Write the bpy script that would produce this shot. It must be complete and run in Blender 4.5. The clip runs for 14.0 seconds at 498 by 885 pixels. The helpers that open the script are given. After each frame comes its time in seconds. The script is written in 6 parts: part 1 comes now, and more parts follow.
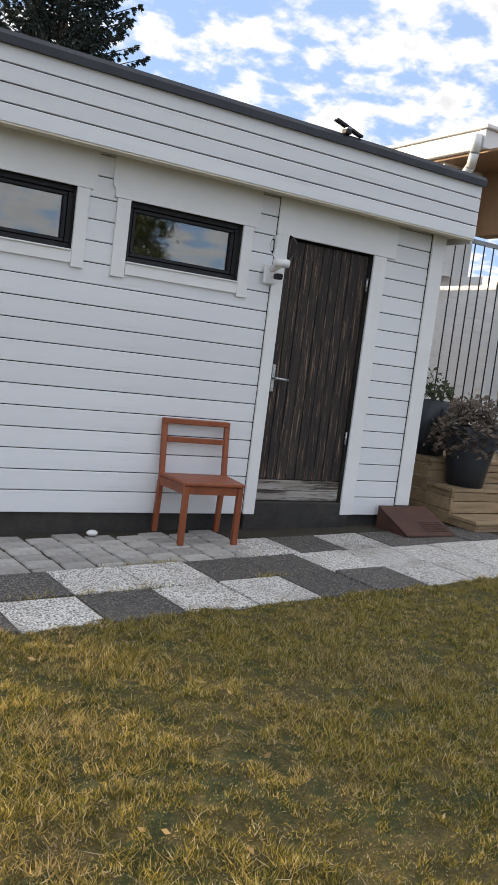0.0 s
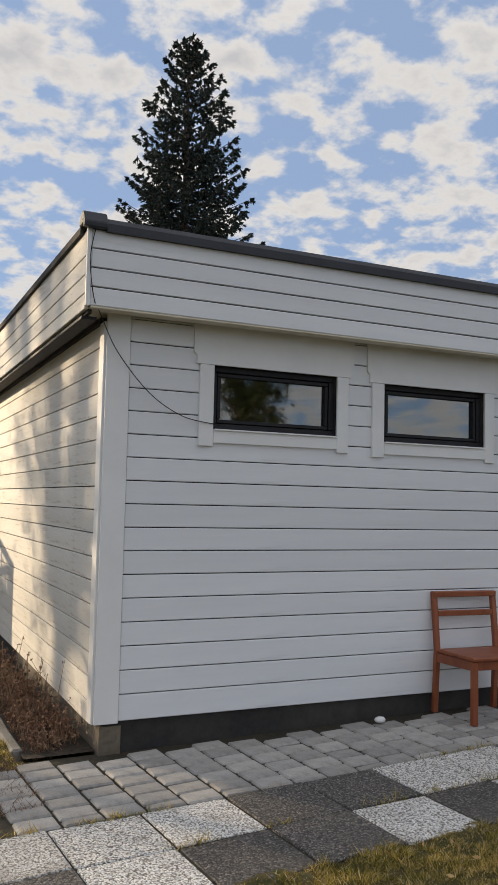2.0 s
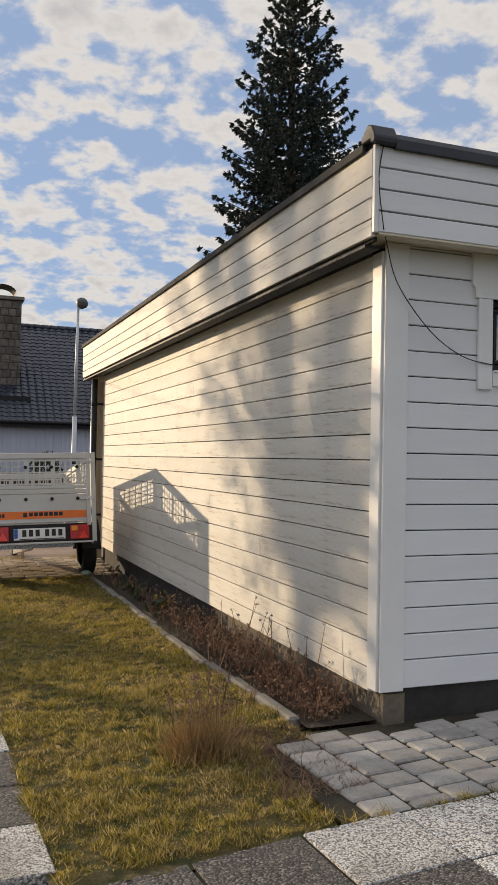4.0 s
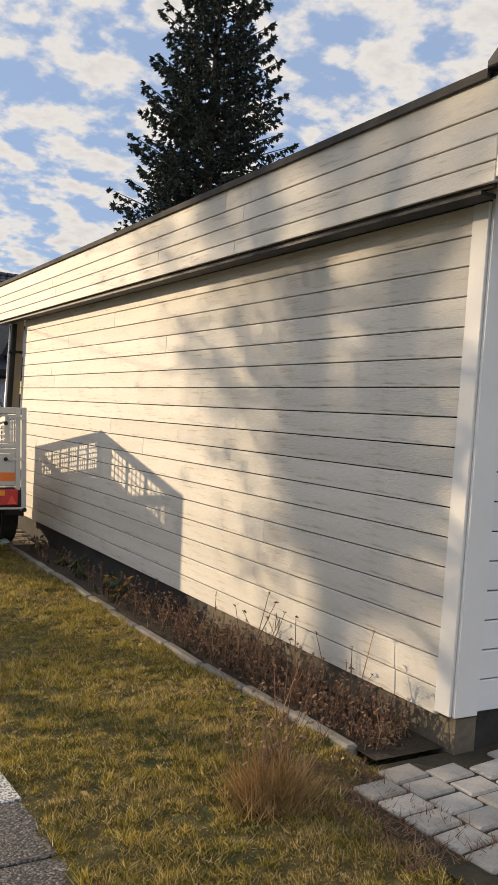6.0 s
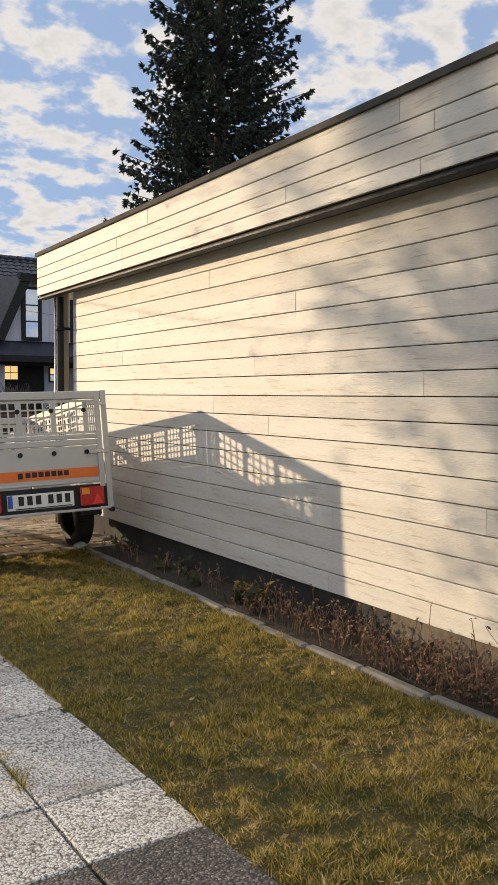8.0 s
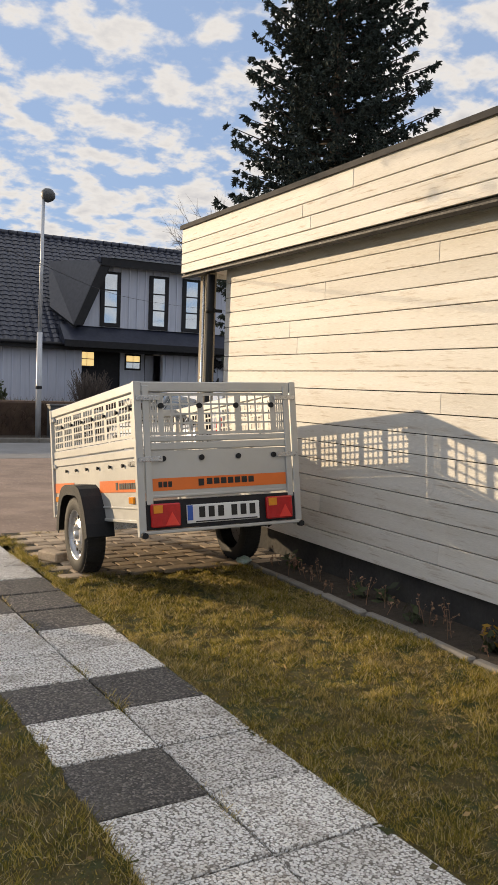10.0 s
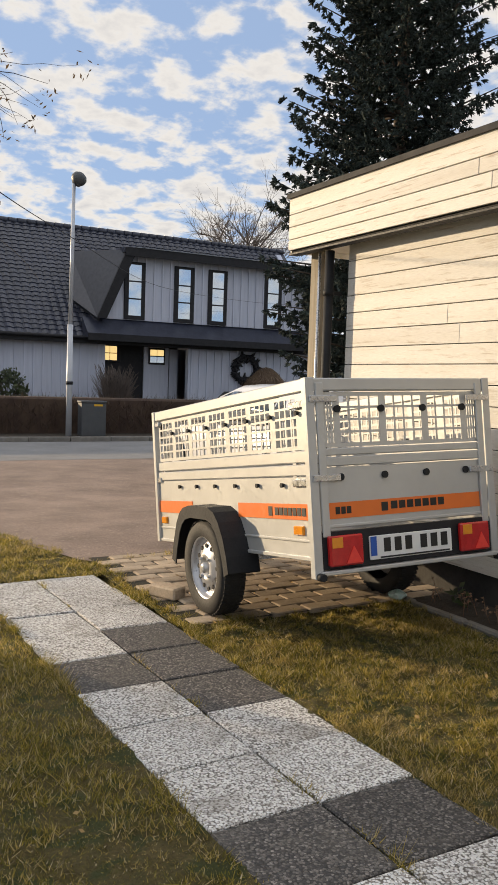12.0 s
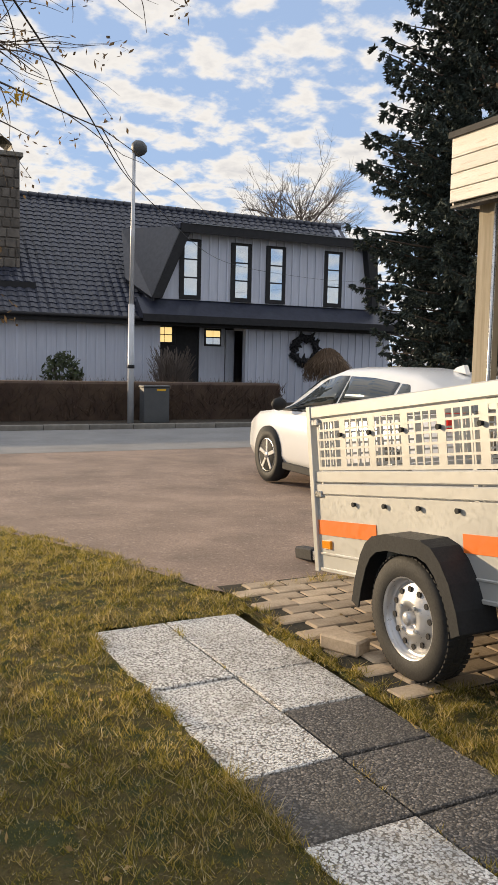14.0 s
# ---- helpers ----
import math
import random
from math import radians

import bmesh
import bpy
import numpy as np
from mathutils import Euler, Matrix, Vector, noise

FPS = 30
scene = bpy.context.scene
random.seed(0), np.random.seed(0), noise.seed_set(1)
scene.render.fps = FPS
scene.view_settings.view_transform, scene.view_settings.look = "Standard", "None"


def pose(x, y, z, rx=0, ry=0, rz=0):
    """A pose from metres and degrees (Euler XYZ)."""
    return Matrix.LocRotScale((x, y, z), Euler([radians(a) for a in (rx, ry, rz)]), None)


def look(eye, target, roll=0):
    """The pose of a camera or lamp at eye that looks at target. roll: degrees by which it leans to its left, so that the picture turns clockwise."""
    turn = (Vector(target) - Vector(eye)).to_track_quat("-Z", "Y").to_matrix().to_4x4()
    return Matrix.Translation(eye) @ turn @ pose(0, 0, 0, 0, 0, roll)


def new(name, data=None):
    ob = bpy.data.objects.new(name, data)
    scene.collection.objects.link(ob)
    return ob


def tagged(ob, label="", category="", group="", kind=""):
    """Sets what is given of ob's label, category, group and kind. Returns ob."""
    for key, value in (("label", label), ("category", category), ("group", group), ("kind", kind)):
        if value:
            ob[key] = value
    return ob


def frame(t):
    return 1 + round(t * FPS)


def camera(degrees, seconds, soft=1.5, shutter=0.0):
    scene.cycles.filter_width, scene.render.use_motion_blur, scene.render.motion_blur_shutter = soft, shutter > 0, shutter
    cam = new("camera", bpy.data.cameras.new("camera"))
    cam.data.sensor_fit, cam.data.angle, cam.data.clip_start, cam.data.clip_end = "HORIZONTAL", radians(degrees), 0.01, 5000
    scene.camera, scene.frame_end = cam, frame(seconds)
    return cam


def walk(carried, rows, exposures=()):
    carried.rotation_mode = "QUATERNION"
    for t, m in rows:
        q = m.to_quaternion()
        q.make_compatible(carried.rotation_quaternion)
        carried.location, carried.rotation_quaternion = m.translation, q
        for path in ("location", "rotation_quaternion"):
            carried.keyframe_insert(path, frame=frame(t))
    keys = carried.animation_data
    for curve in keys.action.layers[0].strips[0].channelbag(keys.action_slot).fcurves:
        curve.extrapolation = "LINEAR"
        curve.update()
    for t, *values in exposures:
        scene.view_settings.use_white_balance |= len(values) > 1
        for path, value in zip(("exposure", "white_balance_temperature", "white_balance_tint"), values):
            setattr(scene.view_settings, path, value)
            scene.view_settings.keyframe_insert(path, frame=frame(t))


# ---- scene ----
cam = camera(33.2, 14.0, soft=0.95)
METRES, EYE, TILT, LEAN, TURN = 10.0, 1.4, 0.0, 0.0, -31.8
ROWS = [
    (0.0, 0.0, 0.0, 0.0, 0.73, -5.93, -7.07),
    (0.5, -0.0257, -0.0026, 0.0053, 2.4, -1.95, -3.04),
    (1.0, -0.0567, -0.0118, 0.0083, 5.01, 0.66, -1.96),
    (1.5, -0.0846, -0.0175, 0.01, 5.14, 1.66, -1.19),
    (2.0, -0.115, -0.0104, 0.0082, 6.9, 4.11, -1.32),
    (2.5, -0.1455, -0.0131, 0.0062, 9.69, 4.2, -1.9),
    (3.0, -0.1775, -0.0177, 0.0032, 10.08, 3.08, -1.47),
    (3.5, -0.2105, -0.0031, 0.0007, 11.83, 2.02, -0.49),
    (6.0, -0.3436, 0.0808, 0.0056, 1.48, -1.24, -4.23),
    (6.5, -0.3722, 0.1045, 0.0018, 2.69, -1.04, -1.91),
    (7.0, -0.4038, 0.1299, -0.0001, 4.99, -1.69, -0.88),
    (7.5, -0.4357, 0.1536, 0.0001, 1.98, -2.9, -0.59),
    (8.0, -0.4585, 0.1872, 0.0019, 0.05, -3.2, -0.36),
    (8.5, -0.4901, 0.2107, 0.0009, -0.77, -3.16, -1.44),
    (9.0, -0.5206, 0.2363, -0.0002, 1.25, -3.13, -1.58),
    (11.5, -0.6522, 0.3748, 0.0047, 4.12, -4.4, -2.26),
    (12.0, -0.6803, 0.4046, -0.0003, 3.63, -4.2, -1.89),
    (12.5, -0.7072, 0.4369, -0.0001, 4.08, -5.69, -1.41),
    (13.0, -0.7366, 0.461, 0.0031, 2.85, -5.98, -1.99),
    (13.5, -0.7558, 0.4951, 0.0006, 3.68, -5.67, -1.23),
    (14.0, -0.7675, 0.5263, 0.0001, 6.22, -5.58, -1.29),
]
walk(cam, [(t, pose(0, 0, EYE, TILT, LEAN, TURN) @ pose(METRES * x, METRES * y, METRES * z, 90 + pitch, roll, yaw)) for t, x, y, z, yaw, pitch, roll in ROWS],
     exposures=[(0.0, 0.42, 6500, 10), (1.0, 0.20, 6600, 10), (1.5, -0.03, 6600, 10), (2.0, -0.2, 6650, 10), (3.0, -0.27, 6750, 11), (6.0, -0.08, 6850, 11), (9.0, -0.05, 6750, 11), (12.0, 0.02, 6800, 10), (14.0, 0.12, 6800, 10)])

# ---- world, sun ----
TO_SUN = Vector((-0.555, 0.832, 0.172)).normalized()
world = bpy.data.worlds.new("sky")
scene.world = world
world.use_nodes = True


def sky_nodes(w):
    nt = w.node_tree
    nt.nodes.clear()
    n, l = nt.nodes.new, nt.links.new
    out, bg = n("ShaderNodeOutputWorld"), n("ShaderNodeBackground")
    sky = n("ShaderNodeTexSky")
    sky.sky_type, sky.sun_disc = "NISHITA", False
    sky.sun_elevation, sky.sun_rotation = math.asin(TO_SUN.z), math.atan2(TO_SUN.x, TO_SUN.y)
    sky.air_density, sky.dust_density, sky.ozone_density = 1.0, 0.4, 3.0
    tc, sep = n("ShaderNodeTexCoord"), n("ShaderNodeSeparateXYZ")
    l(tc.outputs["Generated"], sep.inputs[0])

    def m(op, a, b=None, c=None):
        q = n("ShaderNodeMath")
        q.operation = op
        for i, v in enumerate((a, b, c)):
            if v is None:
                continue
            if isinstance(v, (int, float)):
                q.inputs[i].default_value = v
            else:
                l(v, q.inputs[i])
        return q.outputs[0]

    # the cloud deck is a level sheet seen in perspective
    den = m("ADD", m("MAXIMUM", sep.outputs[2], 0.0), 0.26)
    comb = n("ShaderNodeCombineXYZ")
    l(m("DIVIDE", sep.outputs[0], den), comb.inputs[0])
    l(m("DIVIDE", sep.outputs[1], den), comb.inputs[1])

    def cloud(scale, detail, rough, shift):
        mp = n("ShaderNodeMapping")
        mp.inputs["Location"].default_value = shift
        l(comb.outputs[0], mp.inputs[0])
        t = n("ShaderNodeTexNoise")
        t.inputs["Scale"].default_value, t.inputs["Detail"].default_value, t.inputs["Roughness"].default_value = scale, detail, rough
        t.inputs["Distortion"].default_value = 0.1
        l(mp.outputs[0], t.inputs["Vector"])
        return t.outputs["Fac"]

    puffs, fleece = cloud(10.5, 8, 0.54, (3.1, 1.7, 0)), cloud(1.1, 3, 0.5, (8.4, 2.2, 5))
    cover = m("ADD", m("MULTIPLY", puffs, 0.86), m("MULTIPLY", fleece, 0.20))
    ramp = n("ShaderNodeMapRange")
    ramp.interpolation_type = "SMOOTHSTEP"
    ramp.inputs[1].default_value, ramp.inputs[2].default_value = 0.455, 0.60
    l(cover, ramp.inputs[0])
    thick = n("ShaderNodeMapRange")
    thick.inputs[1].default_value, thick.inputs[2].default_value = 0.56, 0.74
    l(cover, thick.inputs[0])
    body = n("ShaderNodeMix")
    body.data_type = "RGBA"
    body.inputs[6].default_value, body.inputs[7].default_value = (0.90, 0.87, 0.83, 1), (0.64, 0.635, 0.65, 1)
    l(thick.outputs[0], body.inputs[0])
    gain = n("ShaderNodeVectorMath")
    gain.operation = "SCALE"
    gain.inputs["Scale"].default_value = SKY_GAIN
    l(sky.outputs[0], gain.inputs[0])
    tint = n("ShaderNodeVectorMath")
    tint.operation = "MULTIPLY"
    tint.inputs[1].default_value = (0.86, 1.0, 1.22)
    l(gain.outputs[0], tint.inputs[0])
    mix = n("ShaderNodeMix")
    mix.data_type = "RGBA"
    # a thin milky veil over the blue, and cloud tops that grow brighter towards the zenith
    veil = n("ShaderNodeMix")
    veil.data_type = "RGBA"
    veil.inputs[0].default_value = 0.78
    veil.inputs[7].default_value = (0.40, 0.54, 0.80, 1)
    l(tint.outputs[0], veil.inputs[6])
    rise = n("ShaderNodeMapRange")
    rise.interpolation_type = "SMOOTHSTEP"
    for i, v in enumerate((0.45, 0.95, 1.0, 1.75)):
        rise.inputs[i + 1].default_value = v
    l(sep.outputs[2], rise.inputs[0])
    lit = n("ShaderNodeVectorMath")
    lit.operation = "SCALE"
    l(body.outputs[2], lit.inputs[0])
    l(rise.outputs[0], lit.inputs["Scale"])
    l(m("MULTIPLY", ramp.outputs[0], 0.95), mix.inputs[0])
    l(veil.outputs[2], mix.inputs[6])
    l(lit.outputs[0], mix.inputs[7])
    l(mix.outputs[2], bg.inputs[0])
    bg.inputs[1].default_value = 1.0
    l(bg.outputs[0], out.inputs[0])


SKY_GAIN = 0.15
sky_nodes(world)
sun = new("sun", bpy.data.lights.new("sun", "SUN"))
sun.data.energy, sun.data.angle, sun.data.color = 5.0, radians(0.6), (1.0, 0.785, 0.52)
sun.matrix_world = look(TO_SUN * 60, (0, 0, 0))


# ---- materials ----
def surf(name, c1, c2=None, scale=6.0, rough=0.6, bump=0.0, bscale=40.0, metal=0.0, stretch=(1, 1, 1), fine=0.0,
         rand=0.0, island=0.0, spec=0.5, third=None, tscale=1.2, tlo=0.55, thi=0.7, rvar=0.1, coord="Object"):
    """A node surface: two colours mixed by coarse and fine noise, stains of a third, bump, and a tone of its own for each piece."""
    mt = bpy.data.materials.new(name)
    mt.use_nodes = True
    nt = mt.node_tree
    n, l = nt.nodes.new, nt.links.new
    p = nt.nodes["Principled BSDF"]
    c2 = c2 or tuple(v * 0.8 for v in c1)
    tc, mp = n("ShaderNodeTexCoord"), n("ShaderNodeMapping")
    mp.inputs["Scale"].default_value = stretch
    l(tc.outputs[coord], mp.inputs[0])

    def noise_of(s, d=4, r=0.6):
        t = n("ShaderNodeTexNoise")
        t.inputs["Scale"].default_value, t.inputs["Detail"].default_value, t.inputs["Roughness"].default_value = s, d, r
        l(mp.outputs[0], t.inputs["Vector"])
        return t

    def blend(fac, a, b, kind="MIX"):
        q = n("ShaderNodeMix")
        q.data_type, q.blend_type = "RGBA", kind
        for i, v in ((0, fac), (6, a), (7, b)):
            if isinstance(v, (int, float)):
                q.inputs[i].default_value = v
            elif isinstance(v, tuple):
                q.inputs[i].default_value = (*v, 1)
            else:
                l(v, q.inputs[i])
        return q.outputs[2]

    def span(v, lo, hi, a=0.0, b=1.0):
        q = n("ShaderNodeMapRange")
        for i, w in enumerate((lo, hi, a, b)):
            q.inputs[i + 1].default_value = w
        l(v, q.inputs[0])
        return q.outputs[0]

    big = noise_of(scale)
    col = blend(span(big.outputs["Fac"], 0.32, 0.68), c1, c2)
    small = noise_of(bscale, 5, 0.65)
    if fine:
        col = blend(span(small.outputs["Fac"], 0.3, 0.7, 0, fine), col, tuple(v * 0.35 for v in c2))
    if third:
        st = noise_of(tscale, 6, 0.65)
        col = blend(span(st.outputs["Fac"], tlo, thi), col, third)
    if rand:
        oi = n("ShaderNodeObjectInfo")
        col = blend(1.0, col, blend(oi.outputs["Random"], tuple([1 - rand] * 3), tuple([1 + rand * 0.6] * 3)), "MULTIPLY")
    if island:
        ge = n("ShaderNodeNewGeometry")
        col = blend(1.0, col, blend(ge.outputs["Random Per Island"], tuple([1 - island] * 3), tuple([1 + island * 0.7] * 3)), "MULTIPLY")
    l(col, p.inputs["Base Color"])
    p.inputs["Metallic"].default_value = metal
    p.inputs["Specular IOR Level"].default_value = spec
    l(span(small.outputs["Fac"], 0.3, 0.7, max(rough - rvar, 0.02), min(rough + rvar, 1)), p.inputs["Roughness"])
    if bump:
        b = n("ShaderNodeBump")
        b.inputs["Strength"].default_value, b.inputs["Distance"].default_value = 1.0, bump
        l(small.outputs["Fac"], b.inputs["Height"])
        l(b.outputs[0], p.inputs["Normal"])
    return mt


def glass(name, tint, rough=0.02):
    mt = bpy.data.materials.new(name)
    mt.use_nodes = True
    p = mt.node_tree.nodes["Principled BSDF"]
    p.inputs["Base Color"].default_value = (*tint, 1)
    p.inputs["Roughness"].default_value = rough
    p.inputs["Transmission Weight"].default_value = 1.0
    p.inputs["IOR"].default_value = 2.1
    return mt


def glow(name, c, e):
    mt = surf(name, c, rough=0.3)
    p = mt.node_tree.nodes["Principled BSDF"]
    p.inputs["Emission Color"].default_value, p.inputs["Emission Strength"].default_value = (*c, 1), e
    return mt


white = surf("white_paint", (0.78, 0.79, 0.80), (0.72, 0.73, 0.75), 3, 0.42, 0.0006, 60, stretch=(0.25, 0.25, 3), rand=0.05,
             third=(0.62, 0.62, 0.60), tscale=7, tlo=0.6, thi=0.8)
white_old = surf("worn_white_paint", (0.77, 0.745, 0.69), (0.69, 0.655, 0.585), 2.5, 0.6, 0.0022, 50, stretch=(3, 0.35, 5), rand=0.09,
                 third=(0.36, 0.28, 0.20), tscale=9, tlo=0.56, thi=0.74, fine=0.26)
trim_white = surf("white_trim_paint", (0.80, 0.80, 0.79), (0.75, 0.75, 0.74), 4, 0.4, 0.0005, 70)
soffit_paint = surf("cream_soffit_paint", (0.66, 0.60, 0.47), (0.56, 0.50, 0.38), 4, 0.5, 0.0004, 50)
black_paint = surf("black_paint", (0.010, 0.010, 0.012), (0.018, 0.018, 0.021), 8, 0.6, 0.0006, 60, spec=0.35)
roof_felt = surf("black_roof_felt", (0.018, 0.02, 0.028), (0.03, 0.032, 0.04), 5, 0.55, 0.001, 90)
metal_edge = surf("grey_zinc_edge", (0.16, 0.17, 0.18), (0.25, 0.26, 0.27), 6, 0.4, 0.0005, 40, metal=0.7)
# tar of the plinth; on wall cores its dark colour stands for gap shade
tar_and_gap = surf("tar_and_gap_shade", (0.022, 0.021, 0.021), (0.05, 0.046, 0.04), 3, 0.9, 0.004, 30)
plinth_stone = surf("bare_concrete_plinth", (0.24, 0.20, 0.14), (0.12, 0.10, 0.08), 3, 0.95, 0.006, 25, fine=0.4)
dark_wood = surf("weathered_black_brown_planks", (0.035, 0.024, 0.018), (0.012, 0.009, 0.008), 5, 0.7, 0.004, 42, stretch=(5, 5, 0.25),
                 rand=0.25, third=(0.27, 0.17, 0.11), tscale=13, tlo=0.55, thi=0.67)
grey_wood = surf("flaking_grey_wood", (0.42, 0.40, 0.37), (0.20, 0.17, 0.14), 4, 0.8, 0.003, 40, stretch=(0.4, 1, 5), third=(0.06, 0.045, 0.035),
                 tscale=6, tlo=0.5, thi=0.6)
chair_wood = surf("red_brown_stained_wood", (0.30, 0.085, 0.030), (0.20, 0.050, 0.018), 6, 0.45, 0.0006, 60, stretch=(2, 2, 0.4))
deck_wood = surf("pale_weathered_deck_wood", (0.36, 0.26, 0.15), (0.24, 0.165, 0.09), 5, 0.75, 0.002, 45, stretch=(0.4, 3, 5), rand=0.2,
                 third=(0.16, 0.10, 0.05), tscale=8)
post_wood = surf("grey_timber_post", (0.36, 0.32, 0.25), (0.25, 0.21, 0.15), 5, 0.8, 0.003, 45, stretch=(5, 5, 0.3))
def pebbled(name, tones, gap, scale=112.0, stain=(0.2, 0.17, 0.13)):
    """Concrete with washed-out pebbles: each cell a stone of its own tone, the paste between them lower and darker."""
    mt = bpy.data.materials.new(name)
    mt.use_nodes = True
    nt = mt.node_tree
    n, l = nt.nodes.new, nt.links.new
    p = nt.nodes["Principled BSDF"]
    tc, oi, add = n("ShaderNodeTexCoord"), n("ShaderNodeObjectInfo"), n("ShaderNodeVectorMath")
    sc = n("ShaderNodeMath")
    sc.operation, sc.inputs[1].default_value = "MULTIPLY", 37.0
    l(oi.outputs["Random"], sc.inputs[0])
    l(tc.outputs["Object"], add.inputs[0])
    l(sc.outputs[0], add.inputs[1])
    vo, sep = n("ShaderNodeTexVoronoi"), n("ShaderNodeSeparateColor")
    vo.inputs["Scale"].default_value = scale
    l(add.outputs[0], vo.inputs["Vector"])
    l(vo.outputs["Color"], sep.inputs[0])
    ramp = n("ShaderNodeValToRGB")
    el = ramp.color_ramp.elements
    el[0].position, el[0].color = 0.0, (*tones[0], 1)
    el[1].position, el[1].color = 1.0, (*tones[-1], 1)
    for k, c in enumerate(tones[1:-1]):
        e = el.new((k + 1) / (len(tones) - 1))
        e.color = (*c, 1)
    l(sep.outputs[0], ramp.inputs[0])
    edge = n("ShaderNodeMapRange")
    for i, v in enumerate((0.53, 0.73, 0.0, 1.0)):
        edge.inputs[i + 1].default_value = v
    l(vo.outputs["Distance"], edge.inputs[0])
    mix = n("ShaderNodeMix")
    mix.data_type = "RGBA"
    mix.inputs[7].default_value = (*gap, 1)
    l(edge.outputs[0], mix.inputs[0])
    l(ramp.outputs[0], mix.inputs[6])
    no, nr, mx = n("ShaderNodeTexNoise"), n("ShaderNodeMapRange"), n("ShaderNodeMix")
    no.inputs["Scale"].default_value, no.inputs["Detail"].default_value = 4.0, 6
    l(add.outputs[0], no.inputs["Vector"])
    for i, v in enumerate((0.52, 0.78, 0.0, 0.65)):
        nr.inputs[i + 1].default_value = v
    l(no.outputs["Fac"], nr.inputs[0])
    mx.data_type = "RGBA"
    mx.inputs[7].default_value = (*stain, 1)
    l(nr.outputs[0], mx.inputs[0])
    l(mix.outputs[2], mx.inputs[6])
    tone, mt2 = n("ShaderNodeMapRange"), n("ShaderNodeVectorMath")
    tone.inputs[3].default_value, tone.inputs[4].default_value = 0.86, 1.1
    l(oi.outputs["Random"], tone.inputs[0])
    mt2.operation = "SCALE"
    l(mx.outputs[2], mt2.inputs[0])
    l(tone.outputs[0], mt2.inputs["Scale"])
    l(mt2.outputs[0], p.inputs["Base Color"])
    p.inputs["Roughness"].default_value = 0.8
    b = n("ShaderNodeBump")
    b.invert = True
    b.inputs["Distance"].default_value = 0.005
    l(vo.outputs["Distance"], b.inputs["Height"])
    l(b.outputs[0], p.inputs["Normal"])
    return mt


slab_light = pebbled("pale_exposed_pebble_concrete", ((0.80, 0.78, 0.74), (0.66, 0.63, 0.58), (0.84, 0.83, 0.80), (0.30, 0.27, 0.24), (0.76, 0.74, 0.71)), (0.15, 0.135, 0.115))
slab_dark = pebbled("black_exposed_pebble_concrete", ((0.07, 0.065, 0.06), (0.045, 0.043, 0.042), (0.19, 0.17, 0.15), (0.06, 0.055, 0.05), (0.30, 0.27, 0.24)), (0.040, 0.036, 0.033),
                    stain=(0.10, 0.09, 0.075))
paver_grey = surf("grey_concrete_paver", (0.45, 0.43, 0.40), (0.34, 0.32, 0.295), 9, 0.9, 0.003, 70, rand=0.25, fine=0.25,
                  third=(0.10, 0.085, 0.065), tscale=6, tlo=0.6, thi=0.78)
paver_brown = surf("worn_brown_paver", (0.56, 0.44, 0.31), (0.42, 0.32, 0.22), 7, 0.9, 0.004, 60, rand=0.3, fine=0.3,
                   third=(0.09, 0.075, 0.04), tscale=5, tlo=0.58, thi=0.75)
soil = surf("dark_garden_soil", (0.035, 0.026, 0.018), (0.06, 0.045, 0.03), 9, 1, 0.02, 30, fine=0.4)
sward = surf("mossy_turf", (0.11, 0.10, 0.022), (0.21, 0.155, 0.05), 15, 1, 0.03, 75, fine=0.95, third=(0.06, 0.07, 0.016), tscale=6, tlo=0.50, thi=0.58)
blade_mat = surf("grass_blades", (0.17, 0.19, 0.026), (0.72, 0.54, 0.09), 9.5, 0.75, bscale=24, fine=0.75, third=(0.50, 0.36, 0.18), tscale=2.1, tlo=0.50, thi=0.62)


def blade_tones(mt):
    """Each blade takes a tone of its own: dark moss, green, gold or bleached straw."""
    nt = mt.node_tree
    n, l = nt.nodes.new, nt.links.new
    p = nt.nodes["Principled BSDF"]
    ge, ramp, mix, spread_ = n("ShaderNodeNewGeometry"), n("ShaderNodeValToRGB"), n("ShaderNodeMix"), n("ShaderNodeMapRange")
    el = ramp.color_ramp.elements
    el[0].position, el[0].color = 0.0, (0.03, 0.035, 0.008, 1)
    el[1].position, el[1].color = 1.0, (0.86, 0.74, 0.50, 1)
    for at, c in ((0.25, (0.08, 0.095, 0.015)), (0.5, (0.31, 0.26, 0.045)), (0.72, (0.56, 0.41, 0.10)), (0.88, (0.68, 0.54, 0.28))):
        el.new(at).color = (*c, 1)
    l(ge.outputs["Random Per Island"], ramp.inputs[0])
    mix.data_type = "RGBA"
    mix.inputs[0].default_value = 0.72
    l(p.inputs["Base Color"].links[0].from_socket, mix.inputs[6])
    l(ramp.outputs[0], mix.inputs[7])
    l(mix.outputs[2], p.inputs["Base Color"])


blade_tones(blade_mat)
straw_pale = surf("bleached_dead_blades", (0.62, 0.52, 0.34), (0.42, 0.32, 0.17), 9, 0.8, island=0.5)
joint_earth = surf("mossy_joint_sand", (0.055, 0.044, 0.026), (0.032, 0.028, 0.016), 7, 1, 0.01, 50, fine=0.4)
asphalt = surf("worn_brown_grey_asphalt", (0.42, 0.305, 0.24), (0.24, 0.176, 0.14), 1.4, 0.9, 0.010, 60, fine=0.6,
               third=(0.46, 0.36, 0.30), tscale=22, tlo=0.58, thi=0.72)
road_grey = surf("grey_road_asphalt", (0.29, 0.285, 0.28), (0.22, 0.215, 0.21), 1.1, 0.85, 0.004, 40, fine=0.35, third=(0.27, 0.26, 0.25), tscale=6, tlo=0.56, thi=0.7)
